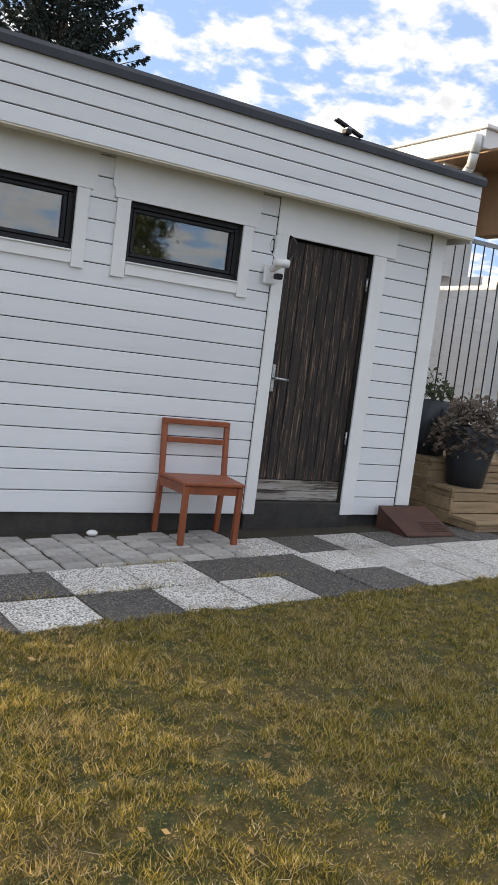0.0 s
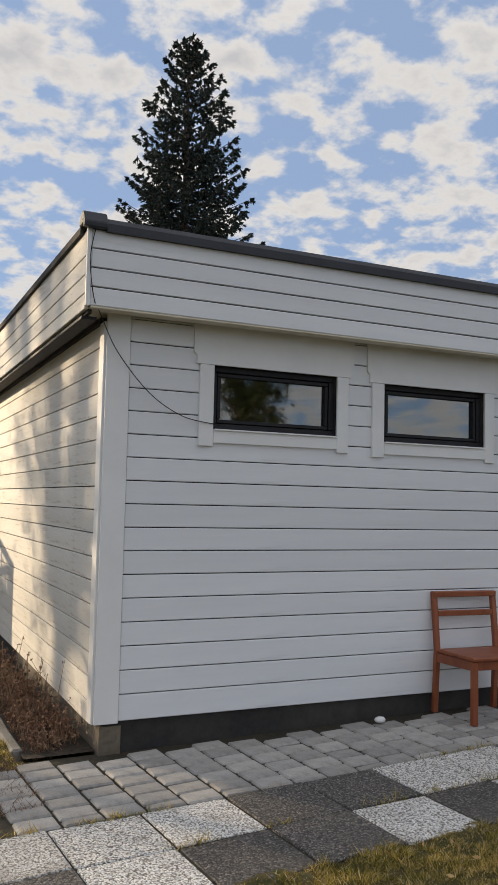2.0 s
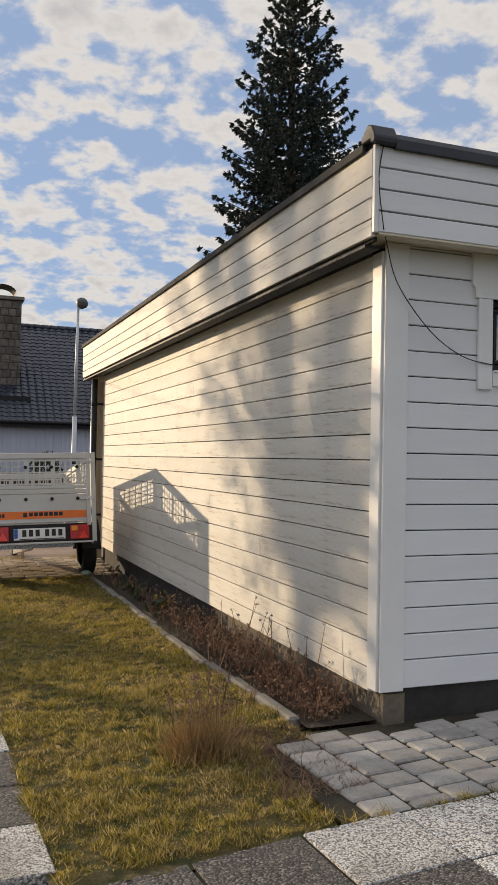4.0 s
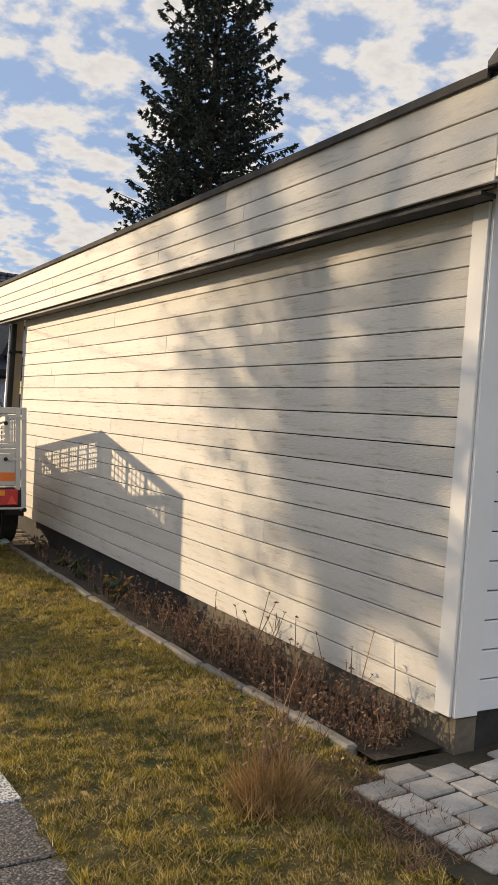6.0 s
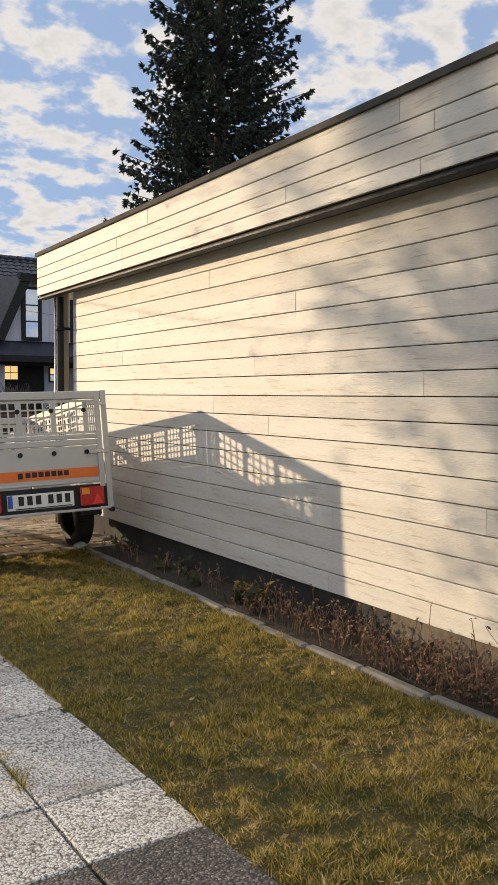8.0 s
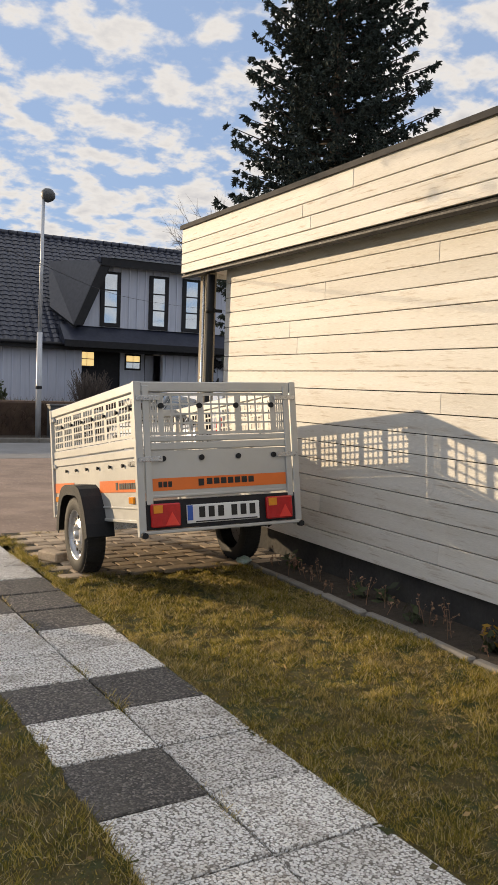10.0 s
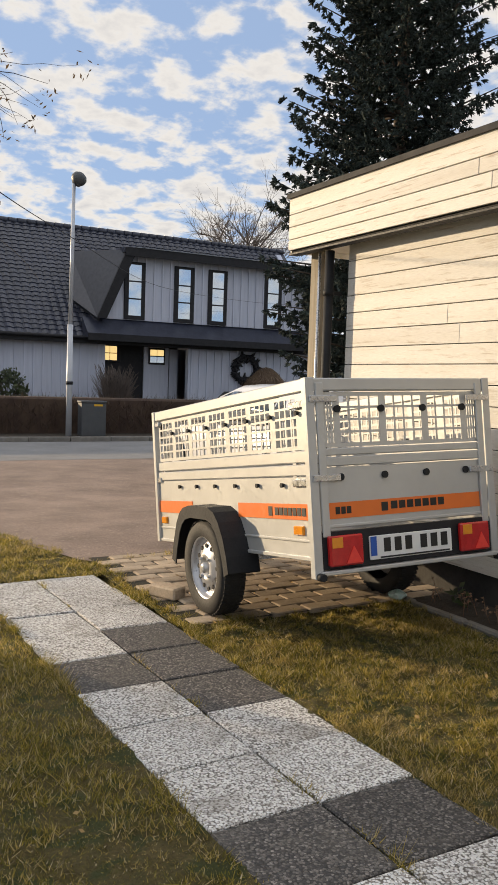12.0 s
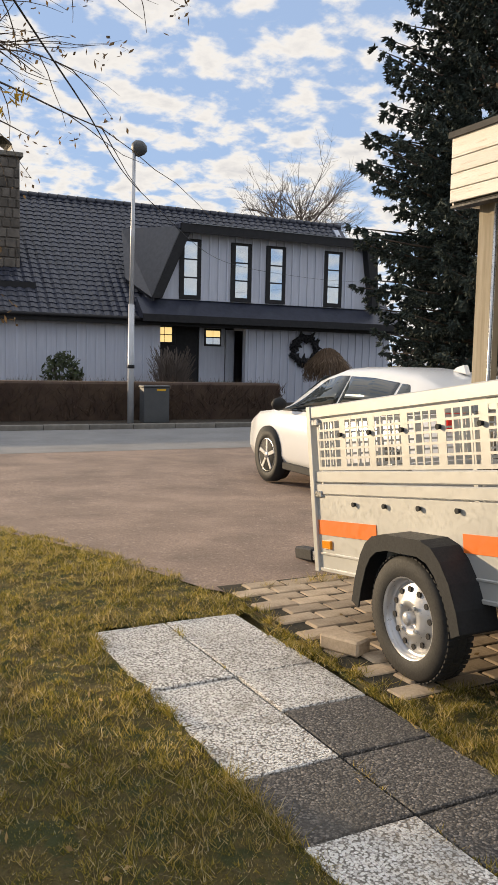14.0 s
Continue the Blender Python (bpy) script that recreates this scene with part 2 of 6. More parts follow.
kerb_stone = surf("concrete_kerb", (0.26, 0.245, 0.22), (0.17, 0.155, 0.13), 6, 0.9, 0.003, 60, fine=0.2, rand=0.15)
alu = surf("galvanised_sheet", (0.53, 0.53, 0.51), (0.47, 0.47, 0.455), 2.5, 0.42, 0.0003, 50, metal=0.35)
steel = surf("bright_zinc_steel", (0.55, 0.56, 0.57), (0.42, 0.43, 0.45), 12, 0.3, 0.0004, 60, metal=0.85)
orange = surf("orange_stripe", (0.82, 0.185, 0.027), (0.76, 0.17, 0.027), 8, 0.4)
black_plastic = surf("black_plastic", (0.013, 0.014, 0.016), (0.020, 0.021, 0.023), 8, 0.68, 0.0006, 80, spec=0.3)
rubber = surf("tyre_rubber", (0.014, 0.014, 0.014), (0.028, 0.026, 0.024), 9, 0.75, 0.001, 90)
rim_paint = surf("silver_rim", (0.55, 0.55, 0.56), (0.45, 0.45, 0.46), 7, 0.35, 0.0003, 50, metal=0.6)
red_lens = surf("red_lens", (0.55, 0.02, 0.02), (0.42, 0.015, 0.015), 30, 0.15)
amber_lens = surf("amber_lens", (0.80, 0.30, 0.02), (0.70, 0.24, 0.02), 30, 0.2)
plate_white = surf("white_plate", (0.78, 0.78, 0.76), (0.72, 0.72, 0.71), 9, 0.35)
plate_blue = surf("blue_band", (0.02, 0.10, 0.45), (0.02, 0.09, 0.40), 9, 0.35)
ink = surf("black_print", (0.012, 0.012, 0.012), (0.016, 0.016, 0.016), 9, 0.5)
grey_cladding = surf("blue_grey_cladding", (0.60, 0.63, 0.72), (0.52, 0.55, 0.64), 3, 0.6, 0.001, 50, stretch=(4, 4, 0.3), rand=0.08)
tile_mat = surf("black_roof_tile", (0.044, 0.050, 0.076), (0.028, 0.032, 0.050), 6, 0.36, 0.002, 50, rand=0.25, island=0.2)
slate_mat = surf("grey_slate_side", (0.10, 0.10, 0.11), (0.07, 0.07, 0.08), 8, 0.5, 0.002, 40, island=0.3)
stone_mat = surf("grey_chimney_stone", (0.16, 0.14, 0.12), (0.09, 0.08, 0.07), 5, 0.9, 0.006, 30, rand=0.4)
pane_glass = glass("window_glass", (0.9, 0.95, 0.95))
dark_room = surf("dark_interior", (0.02, 0.02, 0.02), (0.03, 0.03, 0.03), 4, 0.9)
# sky reflection boosted with metal, since plain glass panes stay dark
mirror_pane = surf("metal_sky_reflecting_pane", (0.62, 0.68, 0.74), (0.55, 0.62, 0.70), 3, 0.04, metal=0.85, spec=1.0, rvar=0.02)
lit_pane = glow("lit_lamp_behind_pane", (1.0, 0.72, 0.30), 0.9)
bark = surf("grey_brown_bark", (0.10, 0.075, 0.055), (0.055, 0.042, 0.032), 8, 0.9, 0.006, 30, stretch=(1, 1, 0.4))
dry_leaf = surf("dry_brown_leaflets", (0.13, 0.085, 0.045), (0.20, 0.13, 0.06), 6, 0.8, island=0.5)
twig = surf("dark_bare_twig", (0.065, 0.048, 0.036), (0.10, 0.075, 0.055), 6, 0.9)
pale_twig = surf("pale_birch_twig", (0.15, 0.12, 0.10), (0.10, 0.08, 0.07), 6, 0.9)
needle = surf("blue_green_spruce_shoots", (0.024, 0.035, 0.029), (0.054, 0.072, 0.064), 2.2, 0.8, 0.012, 45, island=0.65, spec=0.25)
yellow_leaf = surf("yellow_autumn_leaves", (0.52, 0.30, 0.02), (0.40, 0.24, 0.03), 6, 0.6, island=0.4)
green_leaf = surf("dark_green_leaves", (0.030, 0.045, 0.015), (0.055, 0.07, 0.02), 6, 0.55, island=0.5)
hedge_twig = surf("brown_hedge_twigs", (0.060, 0.036, 0.026), (0.09, 0.058, 0.038), 4, 0.9, island=0.5)
dead_stem = surf("dry_red_brown_stems", (0.17, 0.085, 0.055), (0.26, 0.16, 0.09), 6, 0.85, island=0.5)
straw = surf("pale_dry_straw", (0.60, 0.42, 0.20), (0.42, 0.28, 0.12), 6, 0.8, island=0.5)
rust = surf("rusty_steel_plate", (0.090, 0.036, 0.022), (0.055, 0.026, 0.018), 8, 0.75, 0.0015, 60)
pot_grey = surf("anthracite_pot", (0.022, 0.028, 0.036), (0.028, 0.034, 0.042), 6, 0.45, 0.0006, 40)
car_paint = surf("white_car_paint", (0.72, 0.73, 0.74), (0.70, 0.71, 0.72), 3, 0.18, spec=0.6)
car_glass = surf("tinted_car_glass", (0.02, 0.028, 0.03), (0.025, 0.03, 0.034), 4, 0.05, spec=0.9, rvar=0.02)
post_steel = surf("galvanised_lamp_post", (0.55, 0.57, 0.60), (0.47, 0.49, 0.52), 4, 0.45, metal=0.3)
cabinet_grey = surf("dark_grey_cabinet", (0.085, 0.09, 0.095), (0.07, 0.075, 0.08), 5, 0.5)
sign_yellow = surf("yellow_sign", (0.75, 0.42, 0.03), (0.7, 0.4, 0.03), 5, 0.5)
brown_soffit = surf("brown_timber_soffit", (0.30, 0.17, 0.08), (0.22, 0.12, 0.06), 5, 0.6, stretch=(4, 0.4, 1))


def let_through(mt, share):
    """Thin leaves and blades pass some light to their far side."""
    nt = mt.node_tree
    n, l = nt.nodes.new, nt.links.new
    p, out = nt.nodes["Principled BSDF"], nt.nodes["Material Output"]
    tr, mix = n("ShaderNodeBsdfTranslucent"), n("ShaderNodeMixShader")
    l(p.inputs["Base Color"].links[0].from_socket, tr.inputs["Color"])
    mix.inputs[0].default_value = share
    l(p.outputs[0], mix.inputs[1])
    l(tr.outputs[0], mix.inputs[2])
    l(mix.outputs[0], out.inputs["Surface"])


for m_, k_ in ((blade_mat, 0.58), (straw, 0.4), (dry_leaf, 0.4), (yellow_leaf, 0.5), (green_leaf, 0.35)):
    let_through(m_, k_)


# ---- mesh helpers ----
def part(name, bm, material, parent=None, label=""):
    """Links a bmesh (or a mesh) as one object, under a thing or a part."""
    if isinstance(bm, bmesh.types.BMesh):
        me = bpy.data.meshes.new(name)
        bm.to_mesh(me)
        bm.free()
    else:
        me = bm
    if material and not me.materials:
        me.materials.append(material)
    ob = new(name, me)
    if parent:
        ob.parent = parent
    if label:
        ob["label"] = label
    return ob


def thing(name, m, label, category, group=""):
    ob = new(name)
    ob.matrix_basis = m if isinstance(m, Matrix) else pose(*m)
    return tagged(ob, label, category, group)


def box(bm, x0, y0, z0, x1, y1, z1, bev=0.0):
    r = bmesh.ops.create_cube(bm, size=1)
    for v in r["verts"]:
        v.co = ((x0 + x1) / 2 + v.co.x * (x1 - x0), (y0 + y1) / 2 + v.co.y * (y1 - y0), (z0 + z1) / 2 + v.co.z * (z1 - z0))
    if bev:
        ed = {e for v in r["verts"] for e in v.link_edges}
        bmesh.ops.bevel(bm, geom=list(ed), offset=bev, segments=1, affect="EDGES")
    return bm


def B(*a, bev=0.0):
    return box(bmesh.new(), *a, bev=bev)


def tube(bm, p, q, r0, r1=None, n=8, caps=True):
    p, q = Vector(p), Vector(q)
    r1 = r0 if r1 is None else r1
    m = (q - p).to_track_quat("Z", "Y").to_matrix()
    rings = []
    for c, r in ((p, r0), (q, r1)):
        rings.append([bm.verts.new(c + m @ Vector((r * math.cos(2 * math.pi * i / n), r * math.sin(2 * math.pi * i / n), 0))) for i in range(n)])
    for i in range(n):
        f = bm.faces.new((rings[0][i], rings[0][(i + 1) % n], rings[1][(i + 1) % n], rings[1][i]))
        f.smooth = True
    if caps:
        bm.faces.new(rings[0][::-1])
        bm.faces.new(rings[1])
    return bm


def T_(p, q, r0, r1=None, n=8):
    return tube(bmesh.new(), p, q, r0, r1, n)


def pipe(bm, pts, r, n=8):
    for a, b in zip(pts, pts[1:]):
        tube(bm, a, b, r, r, n)
    return bm


def prism(poly, axis, a, b, bev=0.0):
    """A flat outline pushed out along an axis from a to b. poly: pairs in the two other axes, in x, y, z order."""
    bm = bmesh.new()
    def at(u, v, w):
        return {"x": (w, u, v), "y": (u, w, v), "z": (u, v, w)}[axis]
    lo = [bm.verts.new(at(u, v, a)) for u, v in poly]
    hi = [bm.verts.new(at(u, v, b)) for u, v in poly]
    bm.faces.new(lo)
    bm.faces.new(hi[::-1])
    k = len(poly)
    for i in range(k):
        bm.faces.new((lo[i], hi[i], hi[(i + 1) % k], lo[(i + 1) % k]))
    bmesh.ops.recalc_face_normals(bm, faces=bm.faces)
    if bev:
        bmesh.ops.bevel(bm, geom=list(bm.edges), offset=bev, segments=1, affect="EDGES")
    return bm


def lathe(profile, n=24, axis="z"):
    """A turned body: profile of (radius, height)."""
    bm = bmesh.new()
    rings = []
    for r, h in profile:
        ring = []
        for i in range(n):
            c, s = r * math.cos(2 * math.pi * i / n), r * math.sin(2 * math.pi * i / n)
            ring.append(bm.verts.new((c, s, h) if axis == "z" else (h, c, s)))
        rings.append(ring)
    for a, b in zip(rings, rings[1:]):
        for i in range(n):
            bm.faces.new((a[i], a[(i + 1) % n], b[(i + 1) % n], b[i])).smooth = True
    bmesh.ops.recalc_face_normals(bm, faces=bm.faces)
    return bm


def mesh_np(name, verts, faces):
    me = bpy.data.meshes.new(name)
    me.from_pydata([tuple(v) for v in np.asarray(verts).tolist()], [], np.asarray(faces).tolist())
    return me


def smooth01(v):
    v = max(0.0, min(1.0, v))
    return v * v * (3 - 2 * v)


def gh(x, y):
    """The height of the ground."""
    z = -0.13 * smooth01((y - 13.2) / 4.5) - 0.05 * smooth01((y - 18) / 8)
    z += (0.055 + 0.022 * max(0.0, min(x, 6.0))) * smooth01((x + 1.6) / 1.4) * smooth01((7.5 - y) / 2.2)
    return z


def lay(name, xs, ys, up, material, keep=None):
    """A sheet draped over the ground."""
    bm = bmesh.new()
    vs = {}
    for i, x in enumerate(xs):
        for j, y in enumerate(ys):
            vs[i, j] = bm.verts.new((x, y, gh(x, y) + up))
    for i in range(len(xs) - 1):
        for j in range(len(ys) - 1):
            if keep is None or keep((xs[i] + xs[i + 1]) / 2, (ys[j] + ys[j + 1]) / 2):
                bm.faces.new((vs[i, j], vs[i + 1, j], vs[i + 1, j + 1], vs[i, j + 1])).smooth = True
    for v in [v for v in bm.verts if not v.link_faces]:
        bm.verts.remove(v)
    return part(name, bm, material)


def steps(a, b, d):
    k = max(1, round((b - a) / d))
    return [a + (b - a) * i / k for i in range(k + 1)]


# ---- ground, road ----
def spread(near, d, far):
    a = steps(near[0], near[1], d)
    return [-far, -far / 3, -far / 8] + a + [far / 8, far / 3, far]


def turf(x, y):
    """The humps of the mossy turf, a few centimetres high."""
    return 0.014 * noise.noise((x * 7.0, y * 7.0, 1.3)) + 0.013 * noise.noise((x * 17.0, y * 17.0, 5.1)) + 0.008 * noise.noise((x * 38.0, y * 38.0, 2.2))


ground = lay("ground", spread((-12, 20), 0.25, 600), spread((-6, 40), 0.25, 600), -0.04, sward)
tagged(ground, "mossy yellow-green lawn turf reaching into the distance", "ground", kind="structure")


def drive_edge(x):
    """Where the lawn ends and the driveway begins."""
    wob = 0.05 * math.sin(5.3 * x) + 0.03 * math.sin(13.1 * x)
    return 13.02 + wob * 0.6 + 3.3 * max(0.0, -1.78 - x) + wob


def on_drive(x, y):
    return y > drive_edge(x)


def drive_sheet():
    xs, bm, cols = steps(-4.55, 14, 0.12), bmesh.new(), []
    for x in xs:
        y0 = min(drive_edge(x), 22.0)
        cols.append([bm.verts.new((x, y, gh(x, y) + 0.006)) for y in [y0 + (22.3 - y0) * k / 14 for k in range(15)]])
    for a, b in zip(cols, cols[1:]):
        for k in range(14):
            bm.faces.new((a[k], b[k], b[k + 1], a[k + 1])).smooth = True
    return part("driveway", bm, asphalt)


drive = drive_sheet()
tagged(drive, "worn brown-grey asphalt driveway with fine gravel", "driveway", kind="structure")
road = lay("road", steps(-60, 60, 4), steps(22.0, 26.4, 0.7), 0.009, road_grey)
tagged(road, "grey asphalt street running past the gardens", "road", kind="structure")
verge = lay("far_verge", steps(-60, 60, 4), steps(26.55, 40, 1), 0.10, soil)
tagged(verge, "bare dark verge under the hedge", "verge", kind="structure")
kerb = new("kerb")
tagged(kerb, "concrete kerb along the far side of the street", "kerb", kind="structure")
kb = bpy.data.meshes.new("kerb_stone")
bmk = B(0, 0, 0, 0.985, 0.14, 0.22, bev=0.012)
bmk.to_mesh(kb)
bmk.free()
kb.materials.append(kerb_stone)
for i in range(40):
    o = part("kerb_stone", kb, None, kerb)
    o.location = (-16 + i, 26.42, gh(0, 26.5) - 0.10)

# ---- garage shell ----
FRONT, SIDE = 5.15, 0.20
W1, W2, DOOR = (0.865, 1.72, 1.92, 2.305), (2.085, 2.925, 1.905, 2.29), (3.30, 4.10, 0.34, 2.28)


def wall_with_holes(name, x0, x1, y0, y1, z0, z1, holes, material, label):
    bm = bmesh.new()
    xs = sorted({x0, x1, *[h[0] for h in holes], *[h[1] for h in holes]})
    for a, b in zip(xs, xs[1:]):
        cut = [h for h in holes if h[0] < b - 1e-4 and h[1] > a + 1e-4]
        z = z0
        for h in sorted(cut, key=lambda h: h[2]):
            if h[2] > z:
                box(bm, a, y0, z, b, y1, h[2])
            z = h[3]
        if z < z1:
            box(bm, a, y0, z, b, y1, z1)
    return tagged(part(name, bm, material), label, "wall", kind="structure")


# wall cores coloured dark, which puts shade into the gaps between the boards
wall_front = wall_with_holes("wall_south", 0.24, 4.79, FRONT + 0.024, FRONT + 0.16, 0.24, 2.54, [W1, W2, DOOR], tar_and_gap,
                             "white horizontal weatherboard wall with two windows and a door")
wall_side = tagged(part("wall_west", B(SIDE + 0.026, FRONT + 0.165, 0.22, SIDE + 0.16, 12.60, 2.53), tar_and_gap),
                   "worn white weatherboard garage wall in low sun", "wall", kind="structure")
tagged(part("wall_east", B(4.66, FRONT + 0.165, 0.2, 4.79, 12.60, 2.53), white), "white garage wall", "wall", kind="structure")
tagged(part("wall_north", B(SIDE + 0.165, 12.46, -0.05, 4.655, 12.60, 2.53), white), "white garage end wall", "wall", kind="structure")
tagged(part("floor", B(0.3, 5.3, 0.10, 4.7, 12.5, 0.16), plinth_stone), "bare concrete garage floor", "floor", kind="structure")

MESHES = {}


def board_mesh(axis, length, h, th, bev=0.004):
    key = (axis, round(length, 3), h, th)
    if key not in MESHES:
        bm = B(0, 0, 0, length, th, h, bev=bev) if axis == "x" else B(0, 0, 0, th, length, h, bev=bev)
        me = bpy.data.meshes.new("board")
        bm.to_mesh(me)
        bm.free()
        MESHES[key] = me
    return MESHES[key]


PITCH = 0.1339


def front_boards():
    for i in range(18):
        z = 0.391 + (i - 1) * PITCH if i else 0.243
        step_ = PITCH if i else 0.148
        spans = [(0.338, 3.205), (4.232, 4.668)]
        for h in (W1, W2):
            if z < h[3] + 0.02 and z + step_ > h[2] - 0.02:
                spans = [s for a, b in spans for s in (((a, h[0] - 0.03), (h[1] + 0.03, b)) if a < h[0] < b else ((a, b),))]
        for a, b in spans:
            hh = min(step_ - 0.006, 2.543 - z)
            o = part("board", board_mesh("x", b - a, round(hh, 4), 0.022), white, wall_front)
            o.location = (a, FRONT + random.uniform(-0.0012, 0.0012), z)


def side_boards():
    pitch = 0.1357
    for i in range(18):
        z = 0.338 + (i - 1) * pitch if i else 0.214
        hh = min((pitch if i else 0.124) - 0.006, 2.525 - z)
        if hh < 0.03:
            continue
        cuts = [5.255, random.uniform(6.2, 12.0), 12.60]
        for a, b in zip(cuts, cuts[1:]):
            o = part("board", board_mesh("y", round(b - a - 0.0012, 3), round(hh, 4), 0.024, 0.002), white_old, wall_side)
            o.location = (SIDE + random.uniform(-0.0015, 0.0015), a, z)


front_boards()
side_boards()

plinth = part("plinth", B(0.245, FRONT + 0.03, -0.2, 4.78, FRONT + 0.16, 0.236), tar_and_gap)
tagged(plinth, "black tarred plinth below the weatherboards", "plinth", kind="structure")
for a, b, m, s in ((5.16, 7.55, plinth_stone, "bare stained concrete plinth above the flower bed"), (7.553, 12.58, tar_and_gap, "black tarred plinth above the flower bed")):
    tagged(part("plinth", B(SIDE + 0.035, a, -0.3, SIDE + 0.16, b, 0.216), m), s, "plinth", kind="structure")

trims = new("trim")
tagged(trims, "smooth white trim boards round openings and corners", "trim", kind="structure")


def trim_board(x0, z0, x1, z1, y=FRONT - 0.018, th=0.02, bev=0.003):
    return part("trim_board", B(x0, y, z0, x1, y + th, z1, bev=bev), trim_white, trims)


trim_board(0.196, 0.235, 0.334, 2.543, y=FRONT - 0.02)
part("trim_board", B(SIDE - 0.016, FRONT + 0.002, 0.235, SIDE + 0.006, FRONT + 0.10, 2.50, bev=0.003), trim_white, trims)
trim_board(4.672, 0.33, 4.812, 2.543, y=FRONT - 0.02)
trim_board(3.208, 0.245, 3.302, 2.278)
trim_board(4.102, 0.245, 4.228, 2.278)
trim_board(3.208, 2.28, 4.31, 2.543)


def surround(w):
    """A window's surround of four boards, with small stepped ears below and above."""
    x0, x1, z0, z1 = w
    y, th = FRONT - 0.018, 0.02
    part("trim_board", B(x0 - 0.095, y, z0 - 0.108, x0 - 0.002, y + th, z1 - 0.002, bev=0.003), trim_white, trims)
    part("trim_board", B(x1 + 0.002, y, z0 - 0.108, x1 + 0.085, y + th, z1 - 0.002, bev=0.003), trim_white, trims)
    part("trim_board", prism([(x0, z0 - 0.085), (x1, z0 - 0.085), (x1, z0 - 0.003), (x0, z0 - 0.003)], "y", y, y + th), trim_white, trims)
    part("trim_board", prism([(x0 - 0.115, z1), (x1 + 0.105, z1), (x1 + 0.105, z1 + 0.05), (x1 + 0.125, z1 + 0.07), (x1 + 0.125, 2.543), (x0 - 0.135, 2.543),
                              (x0 - 0.135, z1 + 0.07), (x0 - 0.115, z1 + 0.05)], "y", y, y + th), trim_white, trims)


surround(W1)
surround(W2)


def window(name, w):
    x0, x1, z0, z1 = w
    win = tagged(new(name), "low black-framed window with reflecting glass", "window", kind="structure")
    y = FRONT + 0.028
    for a in ((x0, z0, x1, z0 + 0.035), (x0, z1 - 0.035, x1, z1), (x0, z0 + 0.037, x0 + 0.035, z1 - 0.037), (x1 - 0.035, z0 + 0.037, x1, z1 - 0.037)):
        part("window_frame", B(a[0], y, a[1], a[2], y + 0.06, a[3], bev=0.004), black_paint, win)
    for a in ((x0 + 0.04, z0 + 0.04, x1 - 0.04, z0 + 0.062), (x0 + 0.04, z1 - 0.062, x1 - 0.04, z1 - 0.04), (x0 + 0.04, z0 + 0.064, x0 + 0.062, z1 - 0.064), (x1 - 0.062, z0 + 0.064, x1 - 0.04, z1 - 0.064)):
        part("sash", B(a[0], y + 0.006, a[1], a[2], y + 0.05, a[3], bev=0.003), black_paint, win)
    g = part("pane", B(x0 + 0.06, y + 0.03, z0 + 0.06, x1 - 0.06, y + 0.036, z1 - 0.06), pane_glass, win)
    g.visible_shadow = False
    part("window_sill", B(x0 + 0.005, FRONT - 0.03, z0 - 0.012, x1 - 0.005, y + 0.01, z0 - 0.002, bev=0.002), trim_white, win)


window("window_1", W1)
window("window_2", W2)


def garage_door():
    d = tagged(new("door_1"), "weathered black-brown plank door with a flaking grey kick board", "door", kind="structure")
    x0, x1, z0, z1 = DOOR
    n = 9
    for i in range(n):
        a = x0 + 0.012 + i * (x1 - x0 - 0.024) / n
        part("plank", B(a + 0.002, FRONT + 0.03 + random.uniform(0, 0.004), z0 + 0.165, a + (x1 - x0 - 0.024) / n - 0.002, FRONT + 0.07, z1 - 0.015, bev=0.004), dark_wood, d)
    part("backing", B(x0 + 0.005, FRONT + 0.072, z0 + 0.002, x1 - 0.005, FRONT + 0.10, z1 - 0.004), black_paint, d)
    part("kick_board", B(x0 + 0.012, FRONT + 0.024, z0 + 0.082, x1 - 0.012, FRONT + 0.07, z0 + 0.16, bev=0.004), grey_wood, d)
    part("kick_board", B(x0 + 0.012, FRONT + 0.026, z0 + 0.004, x1 - 0.012, FRONT + 0.07, z0 + 0.079, bev=0.004), grey_wood, d)
    lock = part("lock_plate", B(x0 + 0.028, FRONT + 0.020, 1.16, x0 + 0.058, FRONT + 0.031, 1.36, bev=0.003), steel, d, "steel lock plate")
    bm = T_((x0 + 0.043, FRONT + 0.02, 1.262), (x0 + 0.043, FRONT - 0.035, 1.262), 0.009)
    tube(bm, (x0 + 0.040, FRONT - 0.03, 1.262), (x0 + 0.145, FRONT - 0.03, 1.256), 0.009)
    part("door_handle", bm, steel, d, "steel lever handle")
    for z in (0.8, 2.0):
        part("hinge", T_((x1 - 0.012, FRONT + 0.018, z), (x1 - 0.012, FRONT + 0.018, z + 0.10), 0.009), steel, d)
    part("threshold", B(x0 - 0.08, FRONT - 0.012, 0.10, x1 + 0.09, FRONT + 0.026, z0 - 0.004, bev=0.004), tar_and_gap, d)


garage_door()

